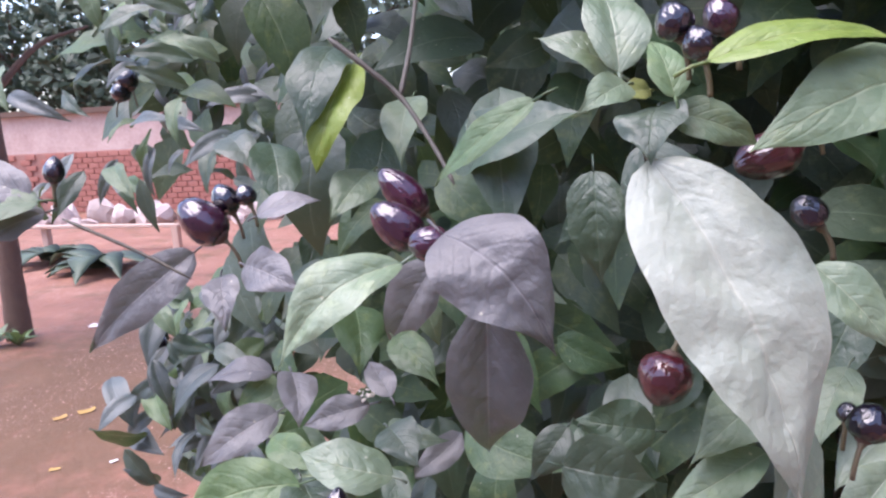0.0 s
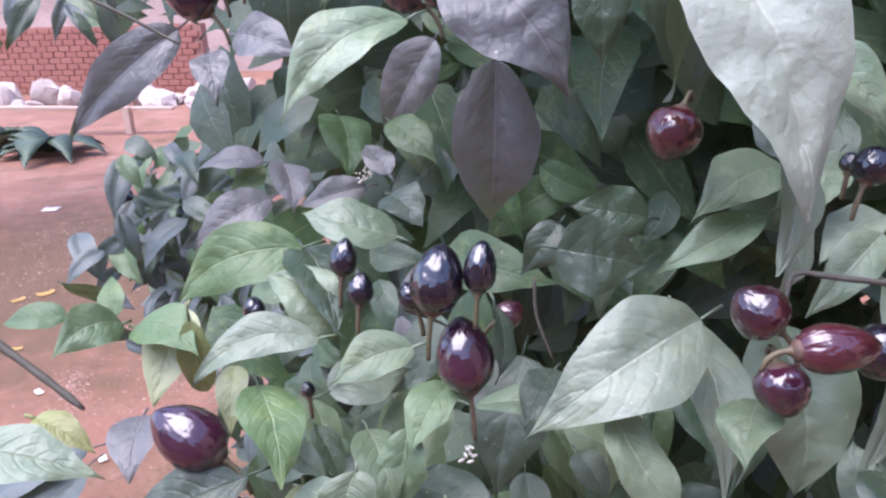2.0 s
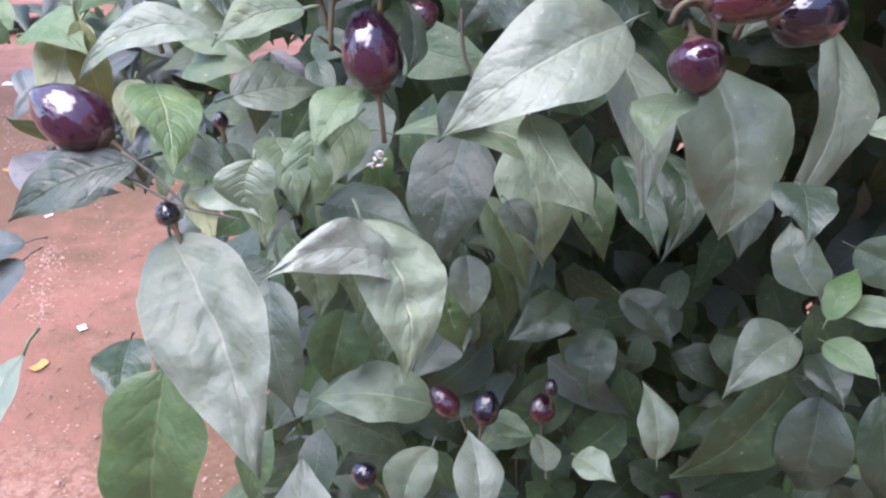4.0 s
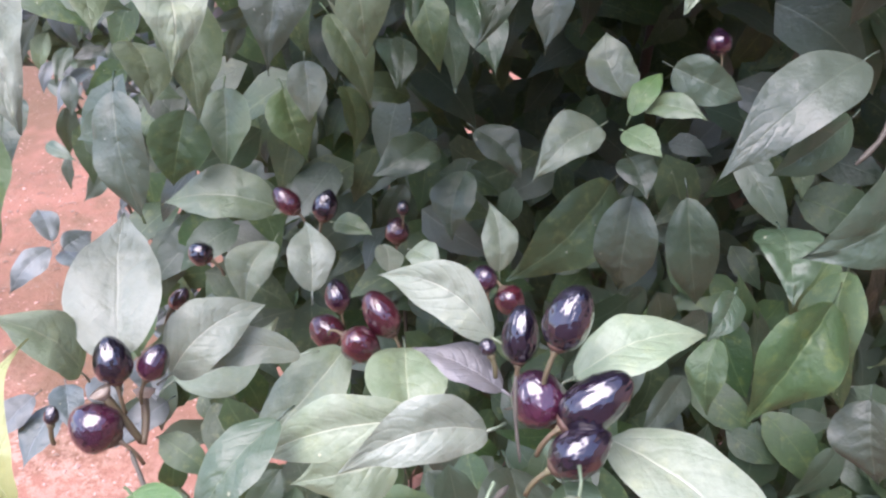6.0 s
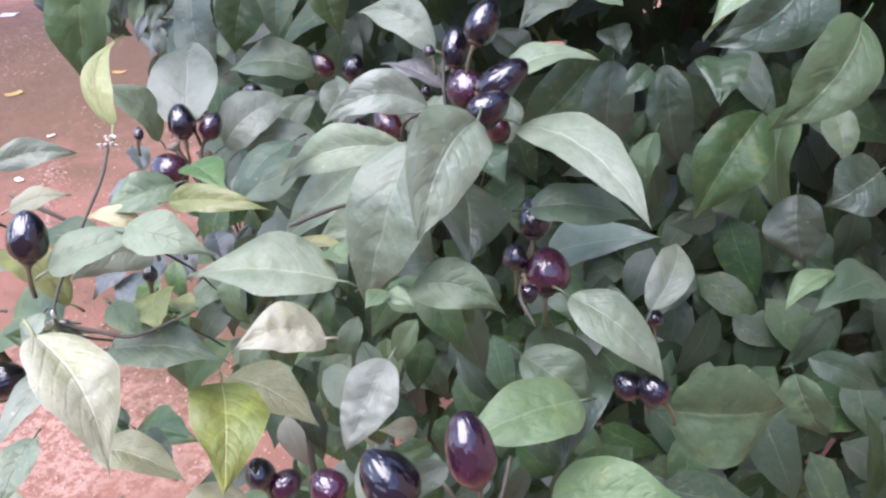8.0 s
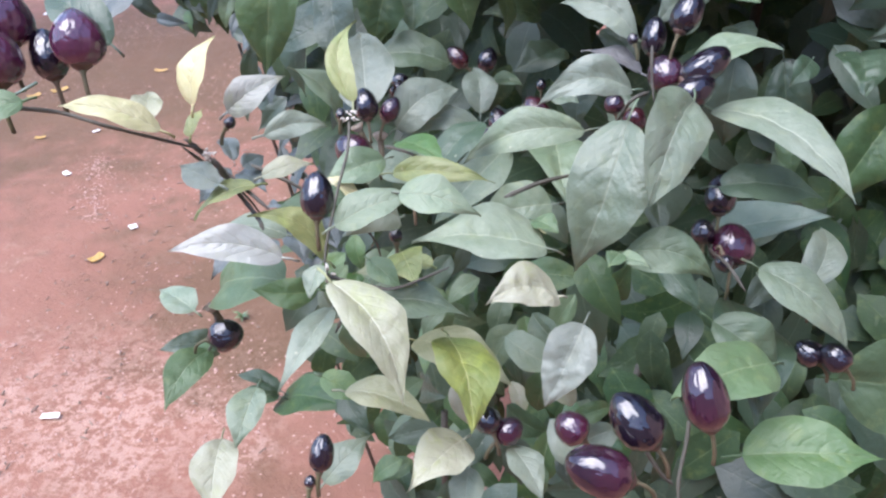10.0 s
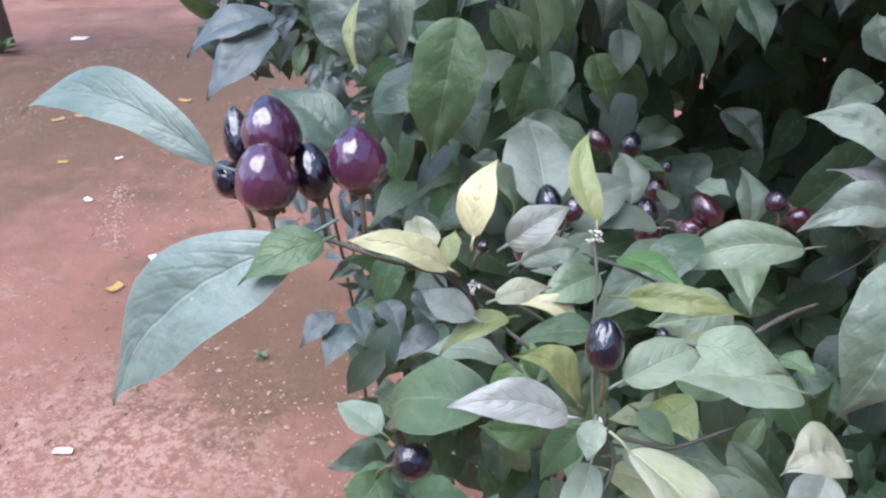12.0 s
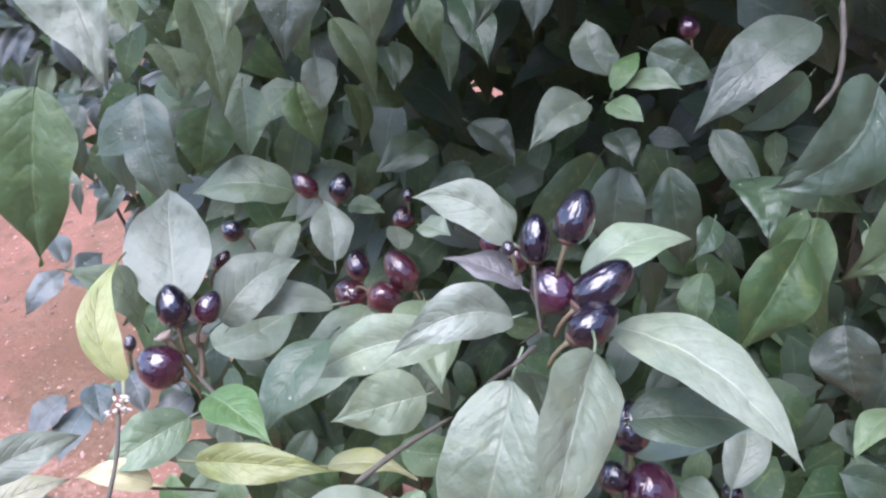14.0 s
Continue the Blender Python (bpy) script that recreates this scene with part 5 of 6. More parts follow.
leaf("D", 8, -0.2111, 0.5006, 1.3164, -0.2674, 0.4691, 1.2974, 0.0341, -0.05, -0.45, 0.89, 0.25, 0.00)
leaf("D", 8, -0.2086, 0.4918, 1.3106, -0.2425, 0.4419, 1.2732, 0.035, -0.08, -0.57, 0.82, 0.25, 0.00)
leaf("B", 4, 0.0809, 0.3627, 1.2390, 0.0866, 0.3134, 1.2250, 0.0370, 0.15, -0.50, 0.85, 0.30, 0.03, 0.08, 0.030)
leaf("B", 4, 0.0539, 0.3722, 1.2299, 0.0128, 0.3337, 1.1970, 0.0310, -0.10, -0.55, 0.83, 0.30, -0.05, 0.10, 0.030)
leaf("B", 0, 0.0459, 0.2815, 1.2818, 0.0226, 0.2546, 1.2625, 0.0209, -0.30, -0.37, 0.88, 0.25, 0.00)
leaf("D", 8, -0.2973, 0.7489, 1.0342, -0.3287, 0.7948, 1.05, 0.0279, 0.34, -0.09, 0.94, 0.25, 0.00)
leaf("D", 8, -0.3123, 0.7662, 1.0143, -0.3443, 0.7247, 0.9834, 0.033, 0.03, -0.61, 0.79, 0.25, 0.00)
leaf("D", 8, -0.2859, 0.7449, 1.0274, -0.2698, 0.7822, 1.0283, 0.0279, 0.45, -0.21, 0.87, 0.25, 0.00)
leaf("D", 8, -0.3032, 0.7726, 1.007, -0.2531, 0.7282, 1.0053, 0.0314, -0.10, -0.15, 0.98, 0.25, 0.00)
leaf("A", 0, 0.0676, 0.4681, 1.5681, 0.0822, 0.4568, 1.503, 0.0338, 0.22, -0.95, 0.21, 0.25, 0.00)
leaf("A", 0, 0.0493, 0.4733, 1.5582, 0.051, 0.4647, 1.5163, 0.0235, -0.10, -0.98, 0.20, 0.25, 0.00)
leaf("A", 1, -0.046, 0.5111, 1.5591, -0.0575, 0.4811, 1.5426, 0.0215, 0.29, -0.54, 0.79, 0.25, 0.00)
leaf("A", 1, -0.0315, 0.5429, 1.5916, -0.0325, 0.5082, 1.5613, 0.0229, -0.15, -0.65, 0.75, 0.25, 0.00)
leaf("A", 0, -0.0958, 0.5194, 1.5734, -0.0807, 0.4842, 1.5428, 0.0249, 0.53, -0.42, 0.74, 0.25, 0.00)
leaf("A", 0, -0.1234, 0.5323, 1.5769, -0.0988, 0.5092, 1.5584, 0.0206, 0.12, -0.54, 0.83, 0.25, 0.00)
leaf("A", 0, 0.0781, 0.5107, 1.3612, 0.0798, 0.4824, 1.3401, 0.0158, 0.49, -0.50, 0.71, 0.25, 0.00)
leaf("A", 0, 0.0701, 0.6171, 1.2939, 0.072, 0.5814, 1.2749, 0.0199, 0.37, -0.42, 0.83, 0.25, 0.00)
leaf("A", 1, -0.0768, 0.4821, 1.3636, -0.0579, 0.4442, 1.3481, 0.0196, 0.46, -0.13, 0.88, 0.25, 0.00)
leaf("E", 4, -0.0474, 0.3606, 1.4231, -0.0305, 0.3525, 1.4158, 0.0097, 0.13, -0.51, 0.85, 0.25, 0.00)
leaf("E", 1, -0.0052, 0.396, 1.4204, -0.0194, 0.3626, 1.402, 0.0218, 0.21, -0.54, 0.81, 0.25, 0.00)
leaf("A", 2, -0.0655, 0.3792, 1.4369, -0.0625, 0.3631, 1.4232, 0.0101, 0.15, -0.62, 0.77, 0.25, 0.00)
leaf("E", 2, -0.038, 0.3522, 1.4151, -0.0303, 0.334, 1.4078, 0.0109, -0.12, -0.42, 0.90, 0.25, 0.00)
leaf("A", 0, -0.0403, 0.3741, 1.4194, -0.0286, 0.3604, 1.4077, 0.0103, 0.42, -0.36, 0.83, 0.25, 0.00)
leaf("A", 0, 0.1524, 0.4791, 1.3712, 0.143, 0.4583, 1.3363, 0.0208, -0.54, -0.65, 0.53, 0.25, 0.00)
leaf("A", 6, 0.0845, 0.5297, 1.3479, 0.0952, 0.5072, 1.3089, 0.0233, -0.11, -0.87, 0.47, 0.25, 0.00)
leaf("A", 4, 0.1357, 0.3422, 1.4442, 0.1482, 0.3219, 1.4314, 0.0156, -0.37, -0.65, 0.67, 0.25, 0.00)
leaf("A", 7, 0.109, 0.4284, 1.4785, 0.0994, 0.4033, 1.4489, 0.0206, 0.65, -0.67, 0.36, 0.25, 0.00)
leaf("A", 0, 0.0671, 0.4415, 1.5639, 0.0698, 0.428, 1.5089, 0.0283, 0.67, -0.72, 0.21, 0.25, 0.00)
leaf("A", 0, 0.0623, 0.4497, 1.549, 0.0802, 0.4402, 1.4999, 0.0266, 0.50, -0.80, 0.34, 0.25, 0.00)
leaf("A", 0, 0.0703, 0.4604, 1.4606, 0.0404, 0.4567, 1.466, 0.0216, 0.17, -0.93, 0.33, 0.25, 0.00)
leaf("A", 0, 0.0425, 0.5028, 1.4426, 0.0299, 0.4964, 1.4258, 0.0204, -0.06, -0.92, 0.40, 0.25, 0.00)
leaf("B", 0, 0.1167, 0.2776, 1.2659, 0.1229, 0.2339, 1.2545, 0.0352, 0.34, -0.19, 0.92, 0.25, 0.00)
leaf("B", 4, 0.176, 0.2669, 1.2157, 0.1876, 0.2535, 1.2187, 0.0114, -0.41, -0.15, 0.90, 0.25, 0.00)
leaf("C", 1, 0.0986, 0.186, 1.2748, 0.0938, 0.176, 1.2752, 0.007, 0.20, -0.06, 0.98, 0.25, 0.00)
leaf("C", 1, 0.098, 0.1888, 1.2712, 0.1082, 0.181, 1.2734, 0.0071, -0.30, -0.14, 0.94, 0.25, 0.00)
leaf("C", 1, 0.0697, 0.2274, 1.2627, 0.0796, 0.2181, 1.2629, 0.0106, -0.14, -0.12, 0.98, 0.25, 0.00)
leaf("C", 2, 0.018, 0.2296, 1.1956, 0.0628, 0.2054, 1.1974, 0.0266, -0.08, -0.07, 0.99, 0.25, 0.00)
leaf("C", 6, -0.0856, 0.2974, 1.0842, -0.0333, 0.2758, 1.1046, 0.0312, -0.40, -0.10, 0.91, 0.25, 0.00)
leaf("C", 0, -0.0788, 0.2865, 1.1022, -0.1087, 0.2943, 1.1098, 0.0151, 0.25, 0.02, 0.97, 0.25, 0.00)
leaf("C", 0, -0.0804, 0.2869, 1.097, -0.1127, 0.2817, 1.0963, 0.0167, -0.02, -0.03, 1.00, 0.25, 0.00)
leaf("C", 2, 0.0267, 0.1872, 1.2635, 0.0055, 0.184, 1.2632, 0.0109, 0.01, -0.20, 0.98, 0.25, 0.00)
leaf("C", 2, 0.0258, 0.1891, 1.2593, 0.0232, 0.1767, 1.2595, 0.0085, 0.30, -0.05, 0.95, 0.25, 0.00)
leaf("C", 2, 0.0337, 0.1899, 1.2637, 0.0233, 0.1964, 1.262, 0.0078, -0.20, -0.07, 0.98, 0.25, 0.00)
leaf("C", 7, 0.0258, 0.1776, 1.2997, 0.0526, 0.1751, 1.2945, 0.0146, 0.12, -0.50, 0.86, 0.25, 0.00)
leaf("C", 4, 0.0106, 0.174, 1.2582, 0.0482, 0.1763, 1.2555, 0.0194, 0.08, -0.19, 0.98, 0.25, 0.00)
leaf("A", 0, 0.1974, 0.3279, 1.2971, 0.1832, 0.3092, 1.2899, 0.0126, 0.29, -0.53, 0.80, 0.25, 0.00)
leaf("A", 6, 0.209, 0.3514, 1.2563, 0.2038, 0.3341, 1.2303, 0.0177, -0.72, -0.50, 0.48, 0.25, 0.00)
leaf("A", 6, 0.2952, 0.4125, 1.2483, 0.2908, 0.3727, 1.1886, 0.036, -0.89, -0.35, 0.29, 0.25, 0.00)
leaf("A", 6, 0.2679, 0.2672, 1.1741, 0.2834, 0.2527, 1.1485, 0.0245, -0.54, -0.83, 0.14, 0.25, 0.00)
leaf("A", 0, 0.2862, 0.3532, 1.221, 0.2899, 0.3323, 1.1871, 0.0343, -0.72, -0.62, 0.30, 0.25, 0.00)
leaf("A", 1, 0.2989, 0.3192, 1.1958, 0.2719, 0.3022, 1.1863, 0.0153, -0.34, 0.00, 0.94, 0.25, 0.00)
leaf("A", 6, -0.0688, 0.5414, 1.489, -0.0561, 0.5041, 1.4648, 0.0281, 0.44, -0.38, 0.81, 0.25, 0.00)
leaf("A", 6, -0.0275, 0.456, 1.4991, -0.0068, 0.4381, 1.4857, 0.0158, -0.02, -0.61, 0.79, 0.25, 0.00)
leaf("A", 4, 0.1229, 0.4583, 1.5236, 0.1459, 0.4454, 1.4972, 0.0211, 0.11, -0.85, 0.51, 0.25, 0.00)
leaf("A", 4, 0.1376, 0.4638, 1.4847, 0.1194, 0.4407, 1.4628, 0.0195, -0.43, -0.42, 0.80, 0.25, 0.00)
leaf("A", 4, 0.1592, 0.4673, 1.4596, 0.1261, 0.4383, 1.4519, 0.0207, 0.01, -0.27, 0.96, 0.25, 0.00)
leaf("C", 11, 0.0445, 0.2582, 1.2446, 0.0756, 0.2535, 1.242, 0.0157, 0.12, 0.25, 0.96, 0.25, 0.00)

fruit("A", "m", -0.0908, 0.4527, 1.5392, -0.1068, 0.4531, 1.5539, 0.0158)
fruit("A", "p", -0.0912, 0.4643, 1.5478, -0.0978, 0.4656, 1.5592, 0.0113)
fruit("A", "p", -0.0832, 0.4628, 1.5511, -0.0868, 0.4638, 1.559, 0.0081)
fruit("A", "m", -0.0128, 0.458, 1.5461, -0.0293, 0.4587, 1.5628, 0.0138)
fruit("A", "m", -0.0095, 0.4287, 1.5396, -0.0251, 0.4289, 1.5531, 0.0145)
fruit("A", "m", 0.0041, 0.4048, 1.5435, -0.0081, 0.4029, 1.5443, 0.0115)
fruit("A", "r", 0.0678, 0.4047, 1.5098, 0.0624, 0.4007, 1.4953, 0.0158)
fruit("A", "r", 0.1024, 0.4118, 1.568, 0.0844, 0.4076, 1.5626, 0.0135)
fruit("A", "p", 0.097, 0.3782, 1.5503, 0.0917, 0.3787, 1.5572, 0.0082)
fruit("A", "p", 0.0657, 0.3821, 1.5957, 0.0626, 0.3832, 1.6045, 0.0094)
fruit("A", "m", 0.0782, 0.3895, 1.5969, 0.0737, 0.3903, 1.6054, 0.0086)
fruit("A", "p", 0.0699, 0.3767, 1.5905, 0.0675, 0.3777, 1.5983, 0.0078)
fruit("D", "p", -0.3314, 0.7925, 1.6202, -0.3401, 0.7952, 1.64, 0.0189)
fruit("D", "p", -0.3428, 0.7886, 1.611, -0.3377, 0.793, 1.6278, 0.0169)
fruit("D", "p", -0.15, 0.4408, 1.5638, -0.1499, 0.443, 1.5742, 0.0077)
fruit("D", "p", -0.4543, 0.9814, 1.3164, -0.4555, 0.9856, 1.3371, 0.0212)
fruit("D", "p", -0.4816, 1.0468, 1.3132, -0.498, 1.0448, 1.3169, 0.0198)
fruit("E", "m", -0.0531, 0.3374, 1.4331, -0.0706, 0.3394, 1.4446, 0.0154)
fruit("A", "p", -0.0295, 0.3782, 1.4668, -0.0284, 0.3821, 1.4775, 0.0081)
fruit("A", "p", -0.0239, 0.3735, 1.4601, -0.0232, 0.3766, 1.4689, 0.0077)
fruit("A", "p", -0.002, 0.3654, 1.4615, 0.0009, 0.3718, 1.4791, 0.0149)
fruit("A", "p", 0.0103, 0.3658, 1.4673, 0.0116, 0.3706, 1.4807, 0.009)
fruit("A", "p", -0.0074, 0.3714, 1.4605, -0.0106, 0.3733, 1.4673, 0.0071)
fruit("A", "m", 0.0079, 0.3649, 1.438, 0.0046, 0.3714, 1.4581, 0.0163)
fruit("A", "r", 0.0149, 0.3817, 1.4519, 0.0223, 0.3841, 1.4563, 0.0083)
fruit("A", "r", 0.0852, 0.359, 1.4615, 0.0749, 0.3611, 1.471, 0.014)
fruit("A", "m", 0.0852, 0.3574, 1.453, 0.0881, 0.3537, 1.4413, 0.0134)
fruit("A", "r", 0.0826, 0.342, 1.4644, 0.1021, 0.3444, 1.465, 0.0116)
fruit("A", "p", 0.1005, 0.3531, 1.459, 0.1179, 0.355, 1.4586, 0.0135)
fruit("A", "p", 0.1124, 0.3868, 1.4919, 0.1168, 0.3904, 1.501, 0.0105)
fruit("A", "p", 0.1124, 0.3976, 1.4924, 0.1137, 0.3995, 1.4977, 0.0057)
fruit("A", "p", -0.0565, 0.3788, 1.4527, -0.0583, 0.3806, 1.4586, 0.0068)
fruit("E", "p", -0.0403, 0.335, 1.4123, -0.0432, 0.3374, 1.4169, 0.0062)
fruit("A", "p", -0.0487, 0.3733, 1.4231, -0.0575, 0.3765, 1.4291, 0.0071)
fruit("A", "p", -0.0479, 0.3934, 1.4177, -0.0492, 0.396, 1.4222, 0.0049)
fruit("B", "p", -0.0105, 0.4035, 1.2551, -0.0191, 0.4067, 1.2594, 0.0113)
fruit("B", "r", 0.0219, 0.4517, 1.2524, 0.0093, 0.4591, 1.2626, 0.0123)
fruit("B", "p", 0.0346, 0.4477, 1.2501, 0.0385, 0.4569, 1.264, 0.0133)
fruit("B", "r", 0.0696, 0.5202, 1.1889, 0.0696, 0.5301, 1.2035, 0.0162)
fruit("B", "p", 0.0739, 0.5182, 1.2119, 0.0739, 0.5236, 1.2199, 0.0082)
fruit("B", "m", 0.0479, 0.4048, 1.2245, 0.044, 0.414, 1.2379, 0.0125)
fruit("B", "r", 0.0502, 0.3816, 1.2244, 0.0372, 0.3884, 1.2337, 0.0157)
fruit("B", "r", 0.0759, 0.3651, 1.2441, 0.0646, 0.3757, 1.2594, 0.0154)
fruit("B", "r", 0.0552, 0.3614, 1.2468, 0.0701, 0.3564, 1.2402, 0.0156)
fruit("B", "r", -0.0102, 0.352, 1.2674, -0.0045, 0.3564, 1.2744, 0.007)
fruit("A", "m", 0.1187, 0.4046, 1.2387, 0.1161, 0.4114, 1.2493, 0.0126)
fruit("A", "r", 0.1257, 0.4033, 1.2416, 0.1333, 0.3973, 1.2322, 0.015)
fruit("A", "m", 0.2656, 0.5538, 1.308, 0.2633, 0.563, 1.3215, 0.0144)
fruit("B", "p", 0.1068, 0.2676, 1.3216, 0.1054, 0.2694, 1.3245, 0.0045)
fruit("B", "p", 0.1145, 0.2704, 1.3162, 0.1156, 0.2785, 1.3298, 0.0102)
fruit("B", "p", 0.1225, 0.2641, 1.3269, 0.1289, 0.2722, 1.3408, 0.0121)
fruit("B", "m", 0.1232, 0.2593, 1.3056, 0.1155, 0.2663, 1.3167, 0.0148)
fruit("B", "p", 0.1245, 0.254, 1.3102, 0.1413, 0.2602, 1.3218, 0.0131)
fruit("B", "p", 0.1212, 0.2446, 1.3056, 0.1353, 0.2489, 1.3139, 0.0123)
fruit("B", "p", -0.0137, 0.3059, 1.2717, -0.0172, 0.3144, 1.2855, 0.0125)
fruit("B", "m", -0.014, 0.2964, 1.2547, -0.0294, 0.3016, 1.2623, 0.0172)
fruit("B", "m", -0.0061, 0.3106, 1.2694, -0.0004, 0.3168, 1.28, 0.0105)
fruit("B", "p", -0.0195, 0.2767, 1.2838, -0.0193, 0.2796, 1.2886, 0.0042)
fruit("C", "w", -0.0917, 0.1777, 1.3459, -0.096, 0.1863, 1.362, 0.0161)
fruit("C", "w", -0.0891, 0.1643, 1.338, -0.0931, 0.1726, 1.3536, 0.0164)
fruit("C", "p", -0.1039, 0.1839, 1.3419, -0.1084, 0.1915, 1.3565, 0.0084)
fruit("C", "p", -0.1021, 0.1753, 1.3366, -0.1085, 0.1789, 1.3448, 0.0095)
fruit("C", "p", -0.0807, 0.1783, 1.3356, -0.0856, 0.1855, 1.3495, 0.0111)
fruit("C", "w", -0.0677, 0.1742, 1.3409, -0.0711, 0.1826, 1.3565, 0.0155)
fruit("C", "p", 0.0007, 0.1683, 1.2944, 0.0002, 0.1758, 1.3075, 0.0108)
fruit("C", "p", 0.0246, 0.2107, 1.2762, 0.0241, 0.2131, 1.2806, 0.0048)
fruit("C", "p", -0.0374, 0.1982, 1.3122, -0.0351, 0.2004, 1.3152, 0.0042)
fruit("C", "p", -0.0672, 0.2035, 1.2116, -0.0549, 0.207, 1.214, 0.0147)
fruit("B", "p", 0.1456, 0.2461, 1.2572, 0.1465, 0.2552, 1.2716, 0.0129)
fruit("B", "p", 0.1392, 0.238, 1.248, 0.1386, 0.2434, 1.2568, 0.0099)
fruit("B", "m", 0.1507, 0.234, 1.2398, 0.1514, 0.2434, 1.2547, 0.0178)
fruit("B", "p", 0.1426, 0.2211, 1.2537, 0.1443, 0.2178, 1.2481, 0.0073)
fruit("B", "p", 0.204, 0.2746, 1.1934, 0.2034, 0.2791, 1.2006, 0.0085)
fruit("C", "p", 0.0209, 0.1911, 1.2724, 0.0204, 0.194, 1.2773, 0.0048)
fruit("C", "p", 0.0114, 0.2162, 1.2711, 0.011, 0.2181, 1.2742, 0.0038)
fruit("B", "p", 0.1096, 0.1399, 1.2329, 0.0965, 0.1473, 1.247, 0.0157)
fruit("B", "m", 0.1282, 0.1482, 1.2327, 0.1229, 0.1597, 1.2515, 0.0146)
fruit("B", "m", 0.1021, 0.1296, 1.2279, 0.0814, 0.131, 1.2341, 0.0164)
fruit("B", "m", 0.0881, 0.1455, 1.2275, 0.0804, 0.1487, 1.2339, 0.0112)
fruit("C", "p", 0.0577, 0.1612, 1.2116, 0.0533, 0.1659, 1.2198, 0.0099)
fruit("C", "m", 0.0595, 0.1619, 1.2068, 0.0675, 0.1668, 1.2128, 0.01)
fruit("C", "p", 0.0067, 0.1203, 1.2328, 0.0077, 0.1268, 1.2425, 0.0077)
fruit("C", "p", 0.0039, 0.1174, 1.2288, 0.0041, 0.1191, 1.2314, 0.0038)
fruit("B", "p", 0.1213, 0.1113, 1.2326, 0.1088, 0.109, 1.2316, 0.0135)
fruit("B", "p", 0.1324, 0.1108, 1.2297, 0.1447, 0.1118, 1.2287, 0.0127)
fruit("B", "m", 0.1275, 0.1206, 1.2273, 0.1295, 0.1154, 1.2189, 0.0113)
fruit("B", "p", 0.1858, 0.2126, 1.2095, 0.1775, 0.216, 1.2164, 0.0115)
fruit("B", "p", 0.1944, 0.2084, 1.2105, 0.1862, 0.2124, 1.2183, 0.0122)

stem("A", 0.0012, (-0.0500, 0.4750, 1.6130), (-0.0350, 0.4720, 1.6010), (-0.0215, 0.4698, 1.5885), (-0.0080, 0.4580, 1.5700), (0.0002, 0.4465, 1.5576))
stem("A", 0.0011, (-0.0222, 0.4698, 1.5889), (-0.0198, 0.4825, 1.6082), (-0.0191, 0.4975, 1.6294), (-0.0189, 0.5132, 1.6544))
stem("A", 0.0007, (-0.1353, 0.4233, 1.5527), (-0.1087, 0.4251, 1.5398), (-0.0911, 0.426, 1.5298))
stem("A", 0.0007, (0.0264, 0.4288, 1.4479), (0.0275, 0.4243, 1.4346), (0.0336, 0.4198, 1.4193))
stem("A", 0.0009, (0.1212, 0.3775, 1.4668), (0.1051, 0.3760, 1.4690), (0.0940, 0.3759, 1.4701), (0.0914, 0.3737, 1.4639), (0.0891, 0.3674, 1.4580))
stem("B", 0.0008, (0.1089, 0.2326, 1.3145), (0.1016, 0.2263, 1.3128), (0.0972, 0.2448, 1.2908))
stem("B", 0.0006, (0.112, 0.2576, 1.324), (0.1124, 0.2517, 1.3141), (0.1136, 0.2465, 1.3056))
stem("B", 0.0008, (0.0001, 0.2785, 1.2704), (0.0137, 0.257, 1.2777), (0.0267, 0.2319, 1.2853))
stem("C", 0.001, (-0.0385, 0.186, 1.3061), (-0.0354, 0.1932, 1.2892), (-0.0284, 0.1893, 1.2818), (-0.0215, 0.1767, 1.2846))
stem("C", 0.0008, (0.0016, 0.1716, 1.2717), (0.0054, 0.1703, 1.2678), (0.0075, 0.1667, 1.2625), (0.0046, 0.1595, 1.2554))
stem("C", 0.0008, (-0.0848, 0.1562, 1.3352), (-0.0761, 0.1686, 1.3288), (-0.0603, 0.1678, 1.3247), (-0.0426, 0.1893, 1.3077))
stem("C", 0.0007, (-0.0015, 0.1701, 1.2716), (0.0146, 0.1697, 1.2685), (0.0242, 0.1701, 1.2675), (0.0417, 0.1754, 1.2732))
stem("C", 0.0009, (-0.0419, 0.2226, 1.2864), (-0.0245, 0.22, 1.2794), (-0.0081, 0.2168, 1.2716))
stem("C", 0.001, (-0.0487, 0.1894, 1.3116), (-0.0376, 0.192, 1.2975), (-0.02, 0.1808, 1.2903))
stem("C", 0.001, (-0.0706, 0.2191, 1.2166), (-0.0683, 0.2132, 1.2086), (-0.0745, 0.2086, 1.1963))
stem("B", 0.001, (0.1137, 0.1837, 1.1905), (0.1237, 0.1817, 1.1745), (0.13, 0.1813, 1.1674))
stem("B", 0.001, (0.1387, 0.2055, 1.1815), (0.1361, 0.1949, 1.1752), (0.1325, 0.1825, 1.1663), (0.1341, 0.1718, 1.1532))
stem("B", 0.001, (0.1527, 0.1277, 1.2091), (0.1683, 0.1318, 1.2124), (0.1857, 0.1353, 1.2142), (0.2098, 0.139, 1.2151))
stem("B", 0.0008, (0.1455, 0.25, 1.2535), (0.1424, 0.239, 1.246), (0.1402, 0.2054, 1.2594), (0.1453, 0.1956, 1.2546))
stem("A", 0.0016, (0.2806, 0.4187, 1.3609), (0.2803, 0.4078, 1.3428), (0.2764, 0.3985, 1.3271), (0.2654, 0.3922, 1.3159))
stem("E", 0.0004, (-0.0393, 0.3181, 1.4378), (-0.0321, 0.316, 1.4332), (-0.0244, 0.3129, 1.4268))
